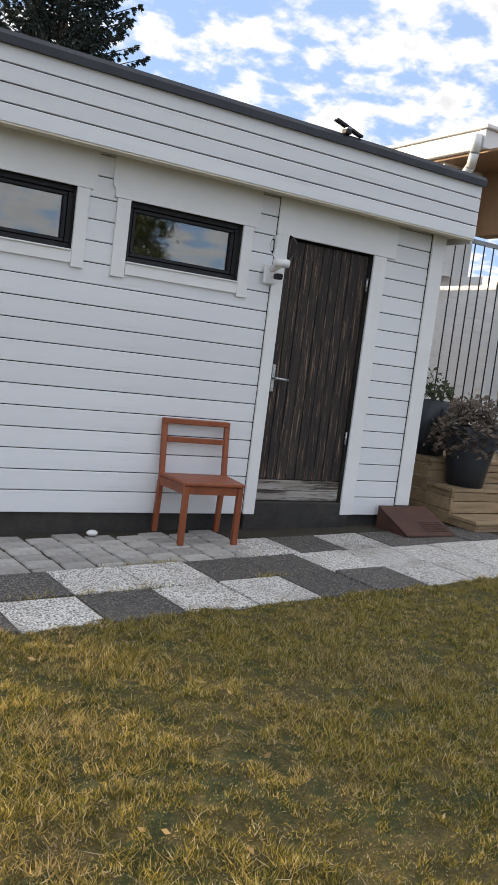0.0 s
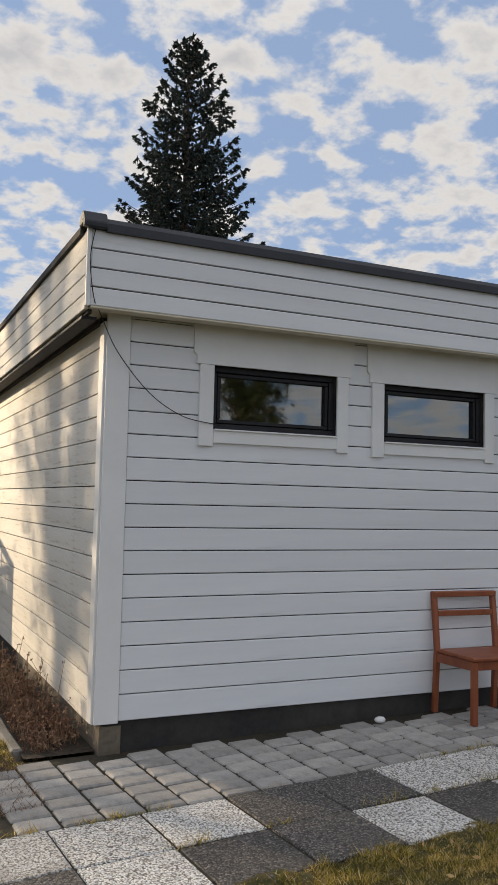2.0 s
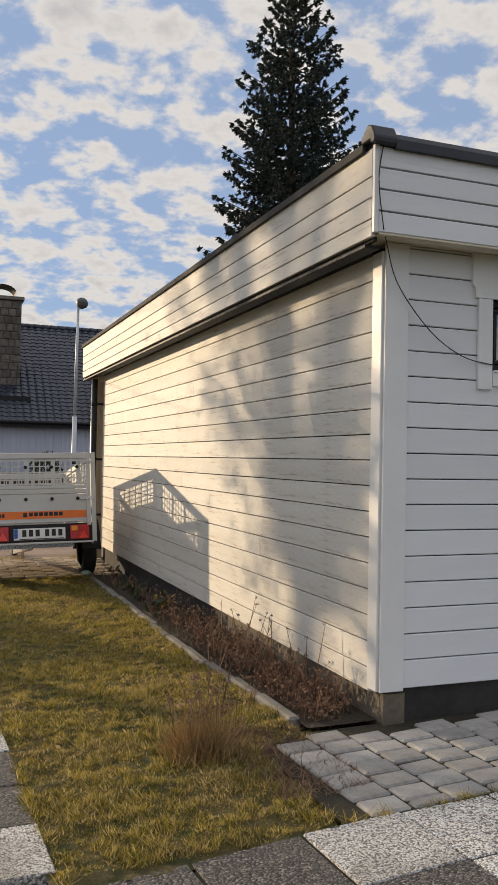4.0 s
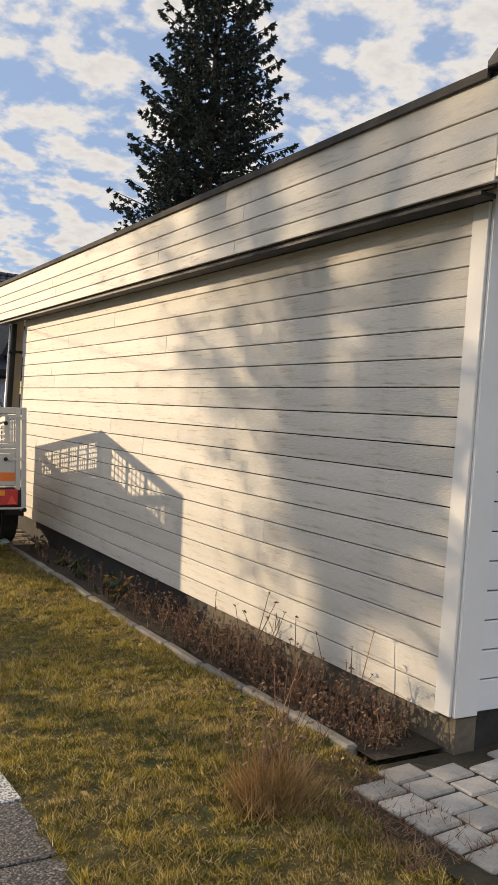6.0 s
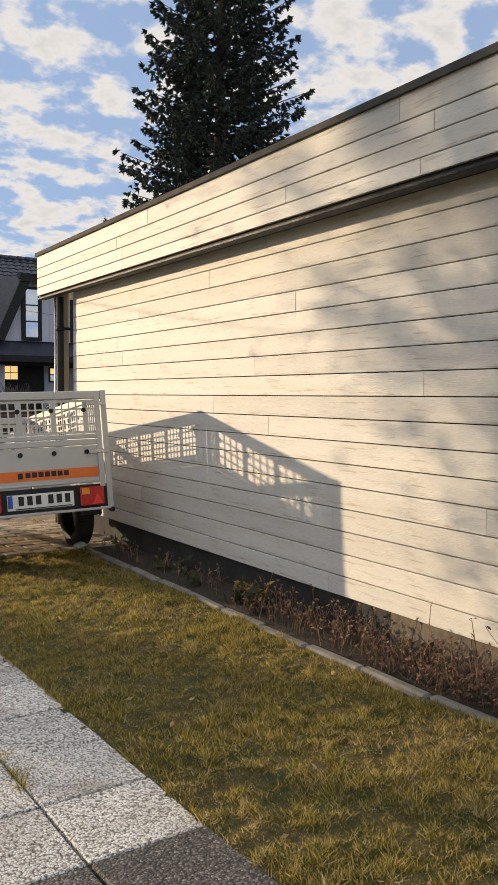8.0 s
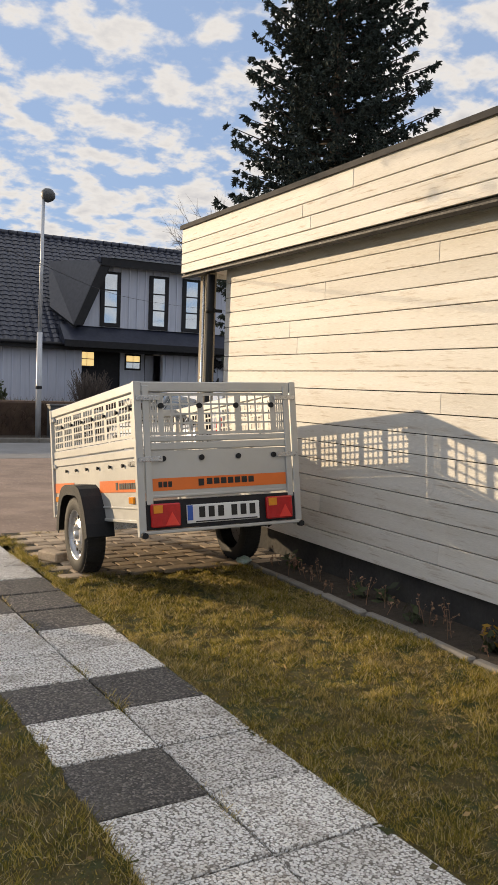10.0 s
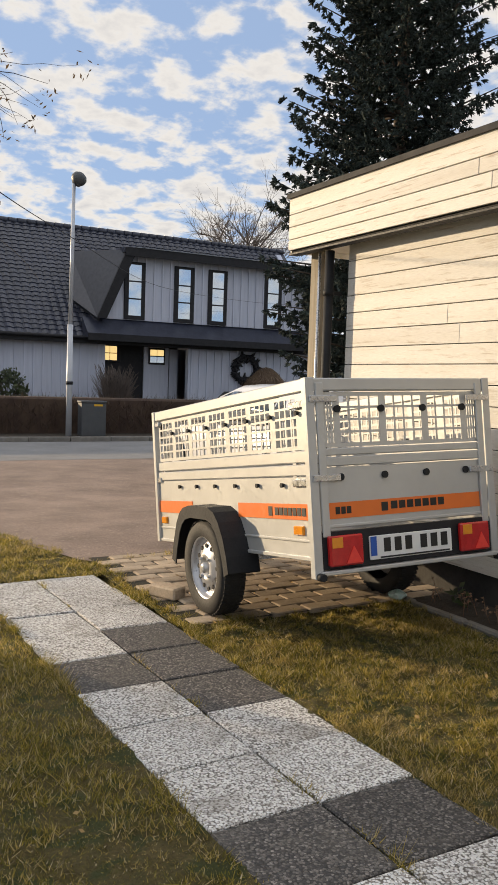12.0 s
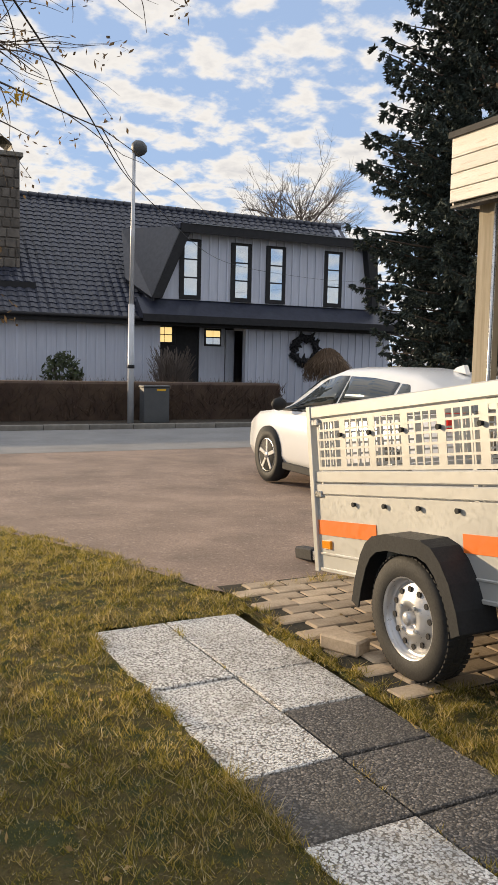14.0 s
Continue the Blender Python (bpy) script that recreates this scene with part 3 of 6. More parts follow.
# fascia, soffit, roof
edge_felt = surf("weathered_grey_felt_edge", (0.055, 0.052, 0.05), (0.09, 0.085, 0.08), 7, 0.85, 0.001, 60, spec=0.2)
FX, FY, FE, FN = 0.02, 4.95, 4.935, 13.25
# fascia cores are dark too: the shade between their boards is this colour
fascia_s = tagged(part("fascia_south", B(FX + 0.03, FY + 0.025, 2.55, FE - 0.02, FY + 0.05, 2.945), tar_and_gap), "white boarded roof fascia", "fascia", kind="structure")
fascia_w = tagged(part("fascia_west", B(FX + 0.027, FY + 0.055, 2.50, FX + 0.05, FN - 0.02, 2.945), tar_and_gap), "worn white boarded roof fascia in sun", "fascia", kind="structure")
for i in range(4):
    o = part("board", B(FX + 0.026, FY, 2.535 + i * 0.107, FE, FY + 0.022, 2.535 + i * 0.107 + 0.099, bev=0.003), white, fascia_s)
part("end_board", B(FX, FY - 0.002, 2.53, FX + 0.024, FY + 0.022, 2.962, bev=0.002), trim_white, fascia_s)
for i in range(4):
    cuts = [FY + 0.025] + sorted(random.uniform(6.5, 12) for _ in range(2)) + [FN]
    if cuts[2] - cuts[1] < 1:
        cuts.pop(2)
    for a, b in zip(cuts, cuts[1:]):
        part("board", B(FX, a, (2.515, 2.606, 2.710, 2.814)[i], FX + 0.024, b - 0.003, (2.600, 2.704, 2.808, 2.95)[i], bev=0.003), white_old, fascia_w)
tagged(part("fascia_north", B(FX + 0.026, FN - 0.02, 2.5, FE, FN, 2.95), white_old), "worn white roof fascia", "fascia", kind="structure")
tagged(part("fascia_east", B(FE - 0.022, FY + 0.025, 2.5, FE - 0.002, FN - 0.025, 2.95), white), "white roof fascia", "fascia", kind="structure")
tagged(part("soffit", B(FX + 0.055, FY + 0.055, 2.545, FE - 0.03, FN - 0.03, 2.57), soffit_paint), "cream painted boards under the roof overhang", "soffit", kind="structure")
part("trim_board", B(FX + 0.03, FY + 0.003, 2.522, FE - 0.01, FY + 0.09, 2.534, bev=0.002), soffit_paint, trims)
part("trim_board", B(FX + 0.003, FY + 0.095, 2.474, FX + 0.09, FN - 0.01, 2.492, bev=0.002), black_paint, trims)
part("trim_board", B(SIDE - 0.012, FY + 0.32, 2.505, SIDE + 0.02, 12.6, 2.543, bev=0.004), black_paint, trims)
roof = tagged(part("ceiling", B(FX + 0.03, FY + 0.03, 2.575, FE - 0.03, FN - 0.03, 2.60), dark_room), "garage ceiling", "ceiling", kind="structure")
roof = tagged(part("roof", B(FX + 0.01, FY + 0.01, 2.948, FE - 0.01, FN - 0.01, 2.975), roof_felt), "flat roof of black felt", "roof", kind="structure")
part("edge_strip", prism([(FY - 0.03, 2.945), (FY - 0.03, 2.99), (FY - 0.01, 3.02), (FY + 0.06, 3.025), (FY + 0.06, 2.977), (FY - 0.004, 2.977), (FY - 0.004, 2.945)], "x", FX + 0.1, FE + 0.015), roof_felt, roof)
part("edge_strip", prism([(FX - 0.022, 2.945), (FX - 0.022, 2.985), (FX + 0.08, 3.0), (FX + 0.08, 2.978), (FX - 0.004, 2.972), (FX - 0.004, 2.945)], "y", FY + 0.09, FN + 0.01), edge_felt, roof)
part("corner_cap", prism([(FY - 0.045, 2.955), (FY - 0.05, 2.985), (FY - 0.015, 3.045), (FY + 0.03, 3.06), (FY + 0.09, 3.01), (FY + 0.09, 2.98), (FY - 0.002, 2.978), (FY - 0.004, 2.955)], "x", FX - 0.03, FX + 0.10, 0.006), roof_felt, roof, "folded felt corner cap")


# ---- paving ----
def slab_mesh(w, h, t, bev):
    bm = B(-w / 2, -h / 2, -t, w / 2, h / 2, 0, bev=bev)
    me = bpy.data.meshes.new("slab")
    bm.to_mesh(me)
    bm.free()
    return me


S = 0.418
big = {"L": slab_mesh(S - 0.010, S - 0.010, 0.05, 0.005), "D": slab_mesh(S - 0.010, S - 0.010, 0.05, 0.005)}
big["L"].materials.append(slab_light)
big["D"].materials.append(slab_dark)


def fall(x, y, e):
    """Turns about x and y that lay a piece on the sloping ground, e degrees uneven."""
    sx, sy = (gh(x + 0.2, y) - gh(x - 0.2, y)) / 0.4, (gh(x, y + 0.2) - gh(x, y - 0.2)) / 0.4
    return math.degrees(math.atan(sy)) + random.uniform(-e, e), -math.degrees(math.atan(sx)) + random.uniform(-e, e)


def lay_slab(parent, kind, x, y, yaw, lift=0.0, wide=1.0):
    o = part("slab", big[kind], None, parent)
    o.matrix_basis = pose(x, y, gh(x, y) + 0.007 + lift + random.uniform(-0.004, 0.004), *fall(x, y, 0.4), yaw + random.uniform(-0.8, 0.8)) @ Matrix.Diagonal((wide, 1, 1, 1))


path = tagged(new("garden_path"), "path of pale and black pebble-faced concrete slabs in the lawn", "path", kind="structure")
# two columns, from the terrace to the driveway: left and right slab of each row
PATH = ["DL", "LD", "DD", "LL", "DD", "LL", "LL", "LL", "LL", "DL", "LL", "DD", "LL", "LL", "LD", "DD", "LD", "LL", "LL", "LL"]
PA, SP = radians(2.1), 0.418
for i, row in enumerate(PATH):
    d = (i - 4.5) * SP
    for j, k in enumerate(row):
        u = (j - 0.5) * SP
        if k != " ":
            lay_slab(path, k, -2.025 - d * math.sin(PA) + u * math.cos(PA), 6.34 + d * math.cos(PA) + u * math.sin(PA), math.degrees(PA))

terrace = tagged(new("terrace"), "terrace of pale and black pebble-faced slabs before the garage", "terrace", kind="structure")
TA, SU, SV = math.atan(0.068), 0.432, 0.418
ROWS_T = ("DDLLLDDLLDDLLLLLLL", "DLDLDDLDLLDDLLLLLL")
for j, rowk in enumerate(ROWS_T):
    for i, k in enumerate(rowk):
        u, v = -0.24 + (i - 2.5) * SU, -(j + 0.5) * SV
        lay_slab(terrace, k, u * math.cos(TA) - v * math.sin(TA), 4.235 + u * math.sin(TA) + v * math.cos(TA), math.degrees(TA), wide=1.033)
for i, k in enumerate("LDLDDD"):
    u, v = 2.86 + (i + 0.5) * SU, 0.5 * SV
    lay_slab(terrace, k, u * math.cos(TA) - v * math.sin(TA), 4.235 + u * math.sin(TA) + v * math.cos(TA), math.degrees(TA), wide=1.033)
joints = lay("joint_sand", steps(-1.7, 7.0, 0.2), steps(3.0, 5.2, 0.1), -0.001, joint_earth, lambda x, y: 3.44 + 0.068 * x < y and (x > -0.42 or y < 4.2 + 0.068 * x))
tagged(joints, "mossy sand in the joints of the terrace", "sand", kind="structure")
joints = lay("joint_sand", steps(-1.72, 0.15, 0.2), steps(11.25, 13.15, 0.15), 0.009, joint_earth)
tagged(joints, "mossy sand in the joints of the paver pad", "sand", kind="structure")

setts = tagged(new("paver_strip"), "strip of small grey concrete pavers along the wall", "paving", kind="structure")
PV = slab_mesh(0.184, 0.127, 0.06, 0.009)
PV.materials.append(paver_grey)
for i in range(18):
    for j in range(-1, 7):
        u, v = -0.42 + (i + 0.5) * 0.198, 0.075 + (j + (0.5 if i % 2 else 0.0)) * 0.142
        half = v < 0.06
        if half and i % 2 == 0:
            continue
        v = 0.037 if half else v
        x, y = u * math.cos(TA) - v * math.sin(TA) + 0.06, 4.235 + u * math.sin(TA) + v * math.cos(TA)
        if y > 5.10 or x > 2.98 or x < -0.36:
            continue
        o = part("paver", PV, None, setts)
        o.matrix_basis = pose(x, y, gh(x, y) + 0.011 + random.uniform(-0.004, 0.004), *fall(x, y, 1), math.degrees(TA) + random.uniform(-1.5, 1.5)) @ Matrix.Diagonal((1, 0.46 if half else 1, 1, 1))

park = tagged(new("paver_pad"), "pad of worn brown pavers under the trailer", "paving", kind="structure")
PB = slab_mesh(0.256, 0.128, 0.07, 0.010)
PB.materials.append(paver_brown)
for j in range(14):
    for i in range(8):
        x, y = -1.70 + (i + 0.5 + (0.5 if j % 2 else 0)) * 0.262, 11.32 + j * 0.134
        if x > 0.15:
            continue
        o = part("paver", PB, None, park)
        o.matrix_basis = pose(x, y, gh(x, y) + 0.017 + random.uniform(-0.004, 0.004), *fall(x, y, 0.9), 3 + random.uniform(-2, 2))

bed = lay("flower_bed", steps(-0.16, 0.24, 0.1), steps(5.22, 11.9, 0.15), 0.012, soil)
tagged(bed, "narrow bed of dark soil along the garage wall", "flower bed", kind="structure")
edging = tagged(new("bed_edging"), "row of concrete edging stones along the flower bed", "edging", kind="structure")
ES = slab_mesh(0.065, 0.47, 0.14, 0.012)
ES.materials.append(kerb_stone)
for i in range(13):
    x, y = -0.175 + 0.012 * math.sin(i * 1.1) + random.uniform(-0.006, 0.006), 5.59 + i * 0.485
    o = part("edging_stone", ES, None, edging)
    o.matrix_basis = pose(x, y, gh(x, y) + 0.024 + random.uniform(-0.008, 0.008), random.uniform(-1, 1), random.uniform(-3, 3), random.uniform(-1.5, 1.5))


# ---- chair by the wall ----
def chair():
    c = thing("chair", pose(2.71, 4.86, gh(2.7, 4.8) + 0.012, 0, 0, -4) @ Matrix.Diagonal((1, 1, 0.915, 1)), "red-brown stained wooden chair with two back rails", "chair")
    w, d, fw, fd = 0.235, 0.20, 0.195, -0.14
    for sx in (-1, 1):
        bm = prism([(d + 0.02, 0.0), (d + 0.055, 0.0), (d + 0.03, 0.45), (d + 0.075, 0.86), (d + 0.04, 0.86), (d - 0.005, 0.45)], "x", sx * w - 0.018, sx * w + 0.018, 0.004)
        part("back_leg", bm, chair_wood, c)
        part("front_leg", B(sx * fw - 0.019, fd - 0.019, 0, sx * fw + 0.019, fd + 0.019, 0.43, bev=0.004), chair_wood, c)
        rail = prism([(sx * fw - 0.01, fd + 0.021), (sx * fw + 0.01, fd + 0.021), (sx * w + 0.008, d - 0.006), (sx * w - 0.012, d - 0.006)], "z", 0.365, 0.428)
        part("side_rail", rail, chair_wood, c)
    part("seat", prism([(-fw - 0.025, fd - 0.03), (fw + 0.025, fd - 0.03), (w + 0.016, d), (-w - 0.016, d)], "z", 0.432, 0.458, 0.006), chair_wood, c)
    part("front_rail", B(-fw + 0.021, fd - 0.011, 0.37, fw - 0.021, fd + 0.011, 0.43, bev=0.003), chair_wood, c)
    part("back_rail", B(-w + 0.019, d + 0.005, 0.37, w - 0.019, d + 0.027, 0.43, bev=0.003), chair_wood, c)
    part("top_rail", B(-w - 0.015, d + 0.028, 0.822, w + 0.015, d + 0.078, 0.862, bev=0.005), chair_wood, c)
    part("back_slat", B(-w + 0.019, d + 0.025, 0.685, w - 0.019, d + 0.05, 0.725, bev=0.004), chair_wood, c)


chair()


# ---- trailer ----
TRAILER = pose(-1.435, 10.40, 0.545, -7.6, -1.6, -0.4)


def mesh_panel(length, z0, z1, spans, cols, rows, bar, t=0.002):
    """A perforated sheet: square holes in groups, between z0 and z1. spans: where each group of holes lies along the panel."""
    bm = bmesh.new()
    y = 0.0
    for a, b in spans:
        if a > y + 1e-4:
            box(bm, y, -t, z0, a, t, z1)
        y = b
        w, h = (b - a - (cols - 1) * bar) / cols, (z1 - z0 - 2 * 0.02 - (rows - 1) * bar) / rows
        box(bm, a, -t, z0, b, t, z0 + 0.02)
        box(bm, a, -t, z1 - 0.02, b, t, z1)
        for i in range(cols - 1):
            box(bm, a + (i + 1) * w + i * bar, -t, z0 + 0.02, a + (i + 1) * (w + bar), t, z1 - 0.02)
        for j in range(rows - 1):
            box(bm, a, -t * 0.9, z0 + 0.02 + (j + 1) * h + j * bar, b, t * 0.9, z0 + 0.02 + (j + 1) * (h + bar))
    if y < length:
        box(bm, y, -t, z0, length, t, z1)
    return bm


def along_y(bm, x):
    """Turns a panel built along x so that it runs along y at the place x."""
    bm.transform(Matrix.Translation((x, 0, 0)) @ Matrix.Rotation(math.pi / 2, 4, "Z"))
    return bm


def place(bm, x, y, z=0.0):
    bm.transform(Matrix.Translation((x, y, z)))
    return bm


def bars(bm, x, z, w, h, n, y, axis="x", side=1):
    """Dark bars that stand for unreadable lettering."""
    for i in range(n):
        a = x + i * w / n
        b = a + w / n * 0.78
        if axis == "x":
            box(bm, a, y - 0.001, z, b, y + 0.001, z + h)
        else:
            box(bm, y - 0.001, a, z, y + 0.001, b, z + h)
    return bm


def side_wall(tr, x, sgn):
    """One long side: sgn -1 is the outer face towards -x."""
    L = 2.05
    w = part("side_wall", B(x - 0.006, 0.03, 0.0, x + 0.006, L - 0.03, 0.40, bev=0.002), alu, tr)
    part("rib", B(x - 0.012, 0.03, 0.405, x + 0.012, L - 0.03, 0.462, bev=0.005), alu, w)
    part("rib", B(x - 0.010, 0.03, 0.47, x + 0.010, L - 0.03, 0.53, bev=0.005), alu, w)
    part("rib", B(x - 0.013, 0.03, 0.075, x + 0.013, L - 0.03, 0.088, bev=0.003), alu, w)
    part("rib", B(x - 0.016, 0.03, -0.015, x + 0.016, L - 0.03, 0.004, bev=0.003), alu, w)
    spans = [(0.045 + 0.075 + i * 0.272, 0.045 + 0.075 + i * 0.272 + 0.215) for i in range(7)]
    part("mesh_panel", along_y(mesh_panel(L - 0.06, 0.535, 0.815, spans, 4, 5, 0.012), x), alu, tr, "perforated galvanised mesh panel")
    part("top_rail", B(x - 0.018, 0.0, 0.82, x + 0.018, L, 0.885, bev=0.006), alu, tr)
    part("corner_post", B(x - 0.02, L - 0.028, -0.02, x + 0.02, L, 0.818, bev=0.003), alu, tr)
    o = x + sgn * 0.0085
    st = part("stripe", B(o - 0.0015, 0.035, 0.185, o + 0.0015, 0.80, 0.265), orange, w, "orange printed stripe")
    part("stripe", B(o - 0.0015, 1.45, 0.185, o + 0.0015, L - 0.035, 0.265), orange, w, "orange printed stripe")
    tagged(part("print", bars(bmesh.new(), 0.06, 0.205, 0.32, 0.04, 7, o + sgn * 0.003, "y"), ink, st), kind="stuff")
    part("print", B(o + sgn * 0.003 - 0.001, 0.40, 0.20, o + sgn * 0.003 + 0.001, 0.44, 0.25), ink, st)
    for y in (0.13, 1.93):
        part("marker_lamp", B(o - 0.012, y - 0.045, 0.11, o + 0.012, y + 0.045, 0.155, bev=0.004), amber_lens, tr, "amber side marker")
    for i in range(6):
        y = 0.27 + i * 0.272
        part("knob", T_((o, y, 0.36), (o + sgn * 0.016, y, 0.36), 0.010, 0.013, 10), black_plastic, w)
    for i in range(7):
        part("knob", T_((x, 0.10 + i * 0.272, 0.72), (x + sgn * 0.02, 0.10 + i * 0.272, 0.72), 0.010, 0.013, 10), black_plastic, tr)
    for z in (0.37, 0.76):
        part("latch", B(o - 0.012, 0.0, z - 0.018, o + 0.012, 0.16, z + 0.018, bev=0.004), steel, tr, "zinc toggle latch")
        part("latch", B(o - 0.012, L - 0.10, z + 0.02, o + 0.012, L + 0.01, z + 0.055, bev=0.004), steel, tr, "zinc toggle latch")


def trailer():
    tr = thing("trailer", TRAILER, "galvanised car trailer with mesh sides and orange stripes, nose down", "trailer")
    W, L = 1.14, 2.05
    part("floor", B(0.02, 0.02, 0.0, W - 0.02, L - 0.02, 0.02), grey_wood, tr)
    side_wall(tr, 0.0, -1)
    side_wall(tr, W, 1)
    # tailgate and headboard
    for y, sgn in ((0.0, -1), (L - 0.012, 1)):
        g = part("tailgate" if sgn < 0 else "headboard", B(0.045, y - 0.006, 0.15, W - 0.045, y + 0.006, 0.44, bev=0.002), alu, tr)
        part("rib", B(0.045, y - 0.012, 0.445, W - 0.045, y + 0.012, 0.492, bev=0.005), alu, g)
        part("rib", B(0.045, y - 0.010, 0.498, W - 0.045, y + 0.010, 0.535, bev=0.005), alu, g)
        part("rib", B(0.045, y - 0.014, 0.140, W - 0.045, y + 0.014, 0.158, bev=0.004), alu, g)
        spans = [(0.035, 0.095), (0.135, 0.375), (0.42, 0.65), (0.695, 0.92), (0.965, 1.02)]
        part("mesh_panel", place(mesh_panel(W - 0.09, 0.54, 0.815, spans, 4, 4, 0.012), 0.045, y), alu, tr, "perforated galvanised mesh panel")
        part("top_rail", B(0.022, y - 0.016, 0.82, W - 0.022, y + 0.016, 0.885, bev=0.006), alu, tr)
        for x in (0.0, W):
            part("corner_post", B(x - 0.024, y - 0.022, -0.10 if sgn < 0 else -0.02, x + 0.024, y + 0.022, 0.887, bev=0.003), alu, tr)
        if sgn < 0:
            for x in (0.055, W - 0.055):
                part("upright", B(x - 0.022, y - 0.022, 0.10, x + 0.022, y - 0.008, 0.86, bev=0.003), alu, g)
            st = part("stripe", B(0.08, y - 0.0085, 0.185, W - 0.08, y - 0.0062, 0.265), orange, g, "orange printed stripe")
            tagged(part("print", bars(bmesh.new(), 0.12, 0.207, 0.10, 0.036, 3, y - 0.0095), ink, st), kind="stuff")
            tagged(part("print", bars(bmesh.new(), 0.46, 0.212, 0.36, 0.040, 7, y - 0.0095), ink, st), kind="stuff")
            part("print", B(0.40, y - 0.0105, 0.205, 0.44, y - 0.0086, 0.25), ink, st)
            for x in (0.16, 0.43, 0.70, 0.97):
                for z in (0.39, 0.73):
                    part("knob", T_((x, y, z), (x, y - 0.018, z), 0.017, 0.019, 12), black_plastic, g)
            for x, q in ((0.05, 1), (W - 0.05, -1)):
                for z in (0.39, 0.78):
                    part("strap", B(min(x - q * 0.06, x + q * 0.10), y - 0.03, z - 0.016, max(x - q * 0.06, x + q * 0.10), y - 0.0235, z + 0.016, bev=0.002), steel, tr, "zinc hinge strap")
            bar = part("lamp_bar", B(0.025, y - 0.018, -0.06, W - 0.025, y + 0.02, 0.125, bev=0.003), black_paint, tr, "dark lamp bar")
            part("bumper_rail", B(0.0, y - 0.05, -0.085, W, y + 0.02, -0.064, bev=0.004), alu, tr)
            for x in (0.05, W - 0.26):
                lamp = part("tail_lamp", B(x, y - 0.05, -0.045, x + 0.20, y - 0.0185, 0.105, bev=0.008), red_lens, bar, "red tail lamp with triangle reflector")
                part("indicator", B(x + 0.012, y - 0.053, 0.045, x + 0.075, y - 0.0505, 0.096, bev=0.001), amber_lens, lamp)
                part("reflector", prism([(x + 0.09, -0.035), (x + 0.185, -0.035), (x + 0.1375, 0.05)], "y", y - 0.055, y - 0.051), surf_bright_red, lamp)
            pl = part("number_plate", B(0.30, y - 0.03, -0.035, 0.83, y - 0.0185, 0.085, bev=0.003), plate_white, bar, "white registration plate with a blue band")
            part("blue_band", B(0.303, y - 0.033, -0.015, 0.34, y - 0.0305, 0.082), plate_blue, pl)
            bm = bmesh.new()
            for i in range(6):
                a = 0.385 + i * 0.068 + (0.03 if i > 2 else 0)
                box(bm, a, y - 0.033, 0.0, a + 0.042, y - 0.0305, 0.07)
            tagged(part("print", bm, ink, pl), kind="stuff")
            part("print", B(0.36, y - 0.033, -0.03, 0.81, y - 0.0305, -0.022), ink, pl)
            for x in (0.0, W):
                part("rubber_stop", T_((x, y - 0.02, -0.09), (x, y - 0.06, -0.09), 0.02), black_plastic, tr)
    # chassis
    part("axle_beam", B(0.06, 1.02, -0.10, W - 0.06, 1.08, -0.04), steel, tr)
    for x in (0.28, W - 0.32):
        part("chassis_beam", B(x, 0.05, -0.05, x + 0.04, L, -0.002), steel, tr)
    part("drawbar", B(W / 2 - 0.03, 1.0, -0.12, W / 2 + 0.03, L + 1.1, -0.055, bev=0.004), steel, tr)
    part("coupling", B(W / 2 - 0.04, L + 1.05, -0.13, W / 2 + 0.04, L + 1.3, -0.04, bev=0.012), black_paint, tr)
    part("jockey_tube", T_((W / 2 + 0.07, L + 0.7, -0.30), (W / 2 + 0.07, L + 0.7, 0.15), 0.024), steel, tr)
    part("jockey_wheel", place(lathe([(0.0, -0.03), (0.09, -0.03), (0.10, -0.015), (0.10, 0.015), (0.09, 0.03), (0.0, 0.03)], 20, "x"), W / 2 + 0.07, L + 0.7, -0.34), rubber, tr)
    inv = TRAILER.inverted()
    for xw, sgn in ((-1.475, -1), (-0.185, 1)):
        c = inv @ Vector((xw, 11.45 + (0.03 if sgn > 0 else 0), 0.285 + (0.01 if sgn > 0 else 0)))
        R, hw = 0.283, 0.078
        ty = [(0.185, -hw * 0.9), (0.20, -hw), (0.262, -hw), (0.279, -hw * 0.72), (R, -hw * 0.3), (R, hw * 0.3), (0.279, hw * 0.72), (0.262, hw), (0.20, hw), (0.185, hw * 0.9)]
        wh = part("wheel", place(lathe(ty, 40, "x"), *c), rubber, tr, "wheel with a black road tyre")
        s = sgn
        rim = [(0.190, s * 0.065), (0.182, s * 0.07), (0.176, s * 0.045), (0.165, s * 0.02), (0.155, s * 0.03), (0.10, s * 0.046), (0.085, s * 0.058), (0.055, s * 0.058), (0.05, s * 0.03), (0.0, s * 0.03)]
        part("rim", place(lathe(rim, 40, "x"), *c), rim_paint, wh, "silver steel rim")
        for k in range(12):
            a = 2 * math.pi * k / 12
            q = c + Vector((s * 0.040, 0.128 * math.cos(a), 0.128 * math.sin(a)))
            part("rim_hole", T_(q, q + Vector((s * 0.006, 0, 0)), 0.014, 0.014, 8), black_paint, wh)
        part("hub_cap", place(lathe([(0.032, s * 0.03), (0.032, s * 0.07), (0.02, s * 0.08), (0, s * 0.08)], 16, "x"), *c), rim_paint, wh)
        for k in range(4):
            a = 2 * math.pi * (k + 0.5) / 4
            q = c + Vector((s * 0.05, 0.07 * math.cos(a), 0.07 * math.sin(a)))
            part("wheel_bolt", T_(q, q + Vector((s * 0.02, 0, 0)), 0.010, 0.010, 6), steel, wh)
        tb = bmesh.new()
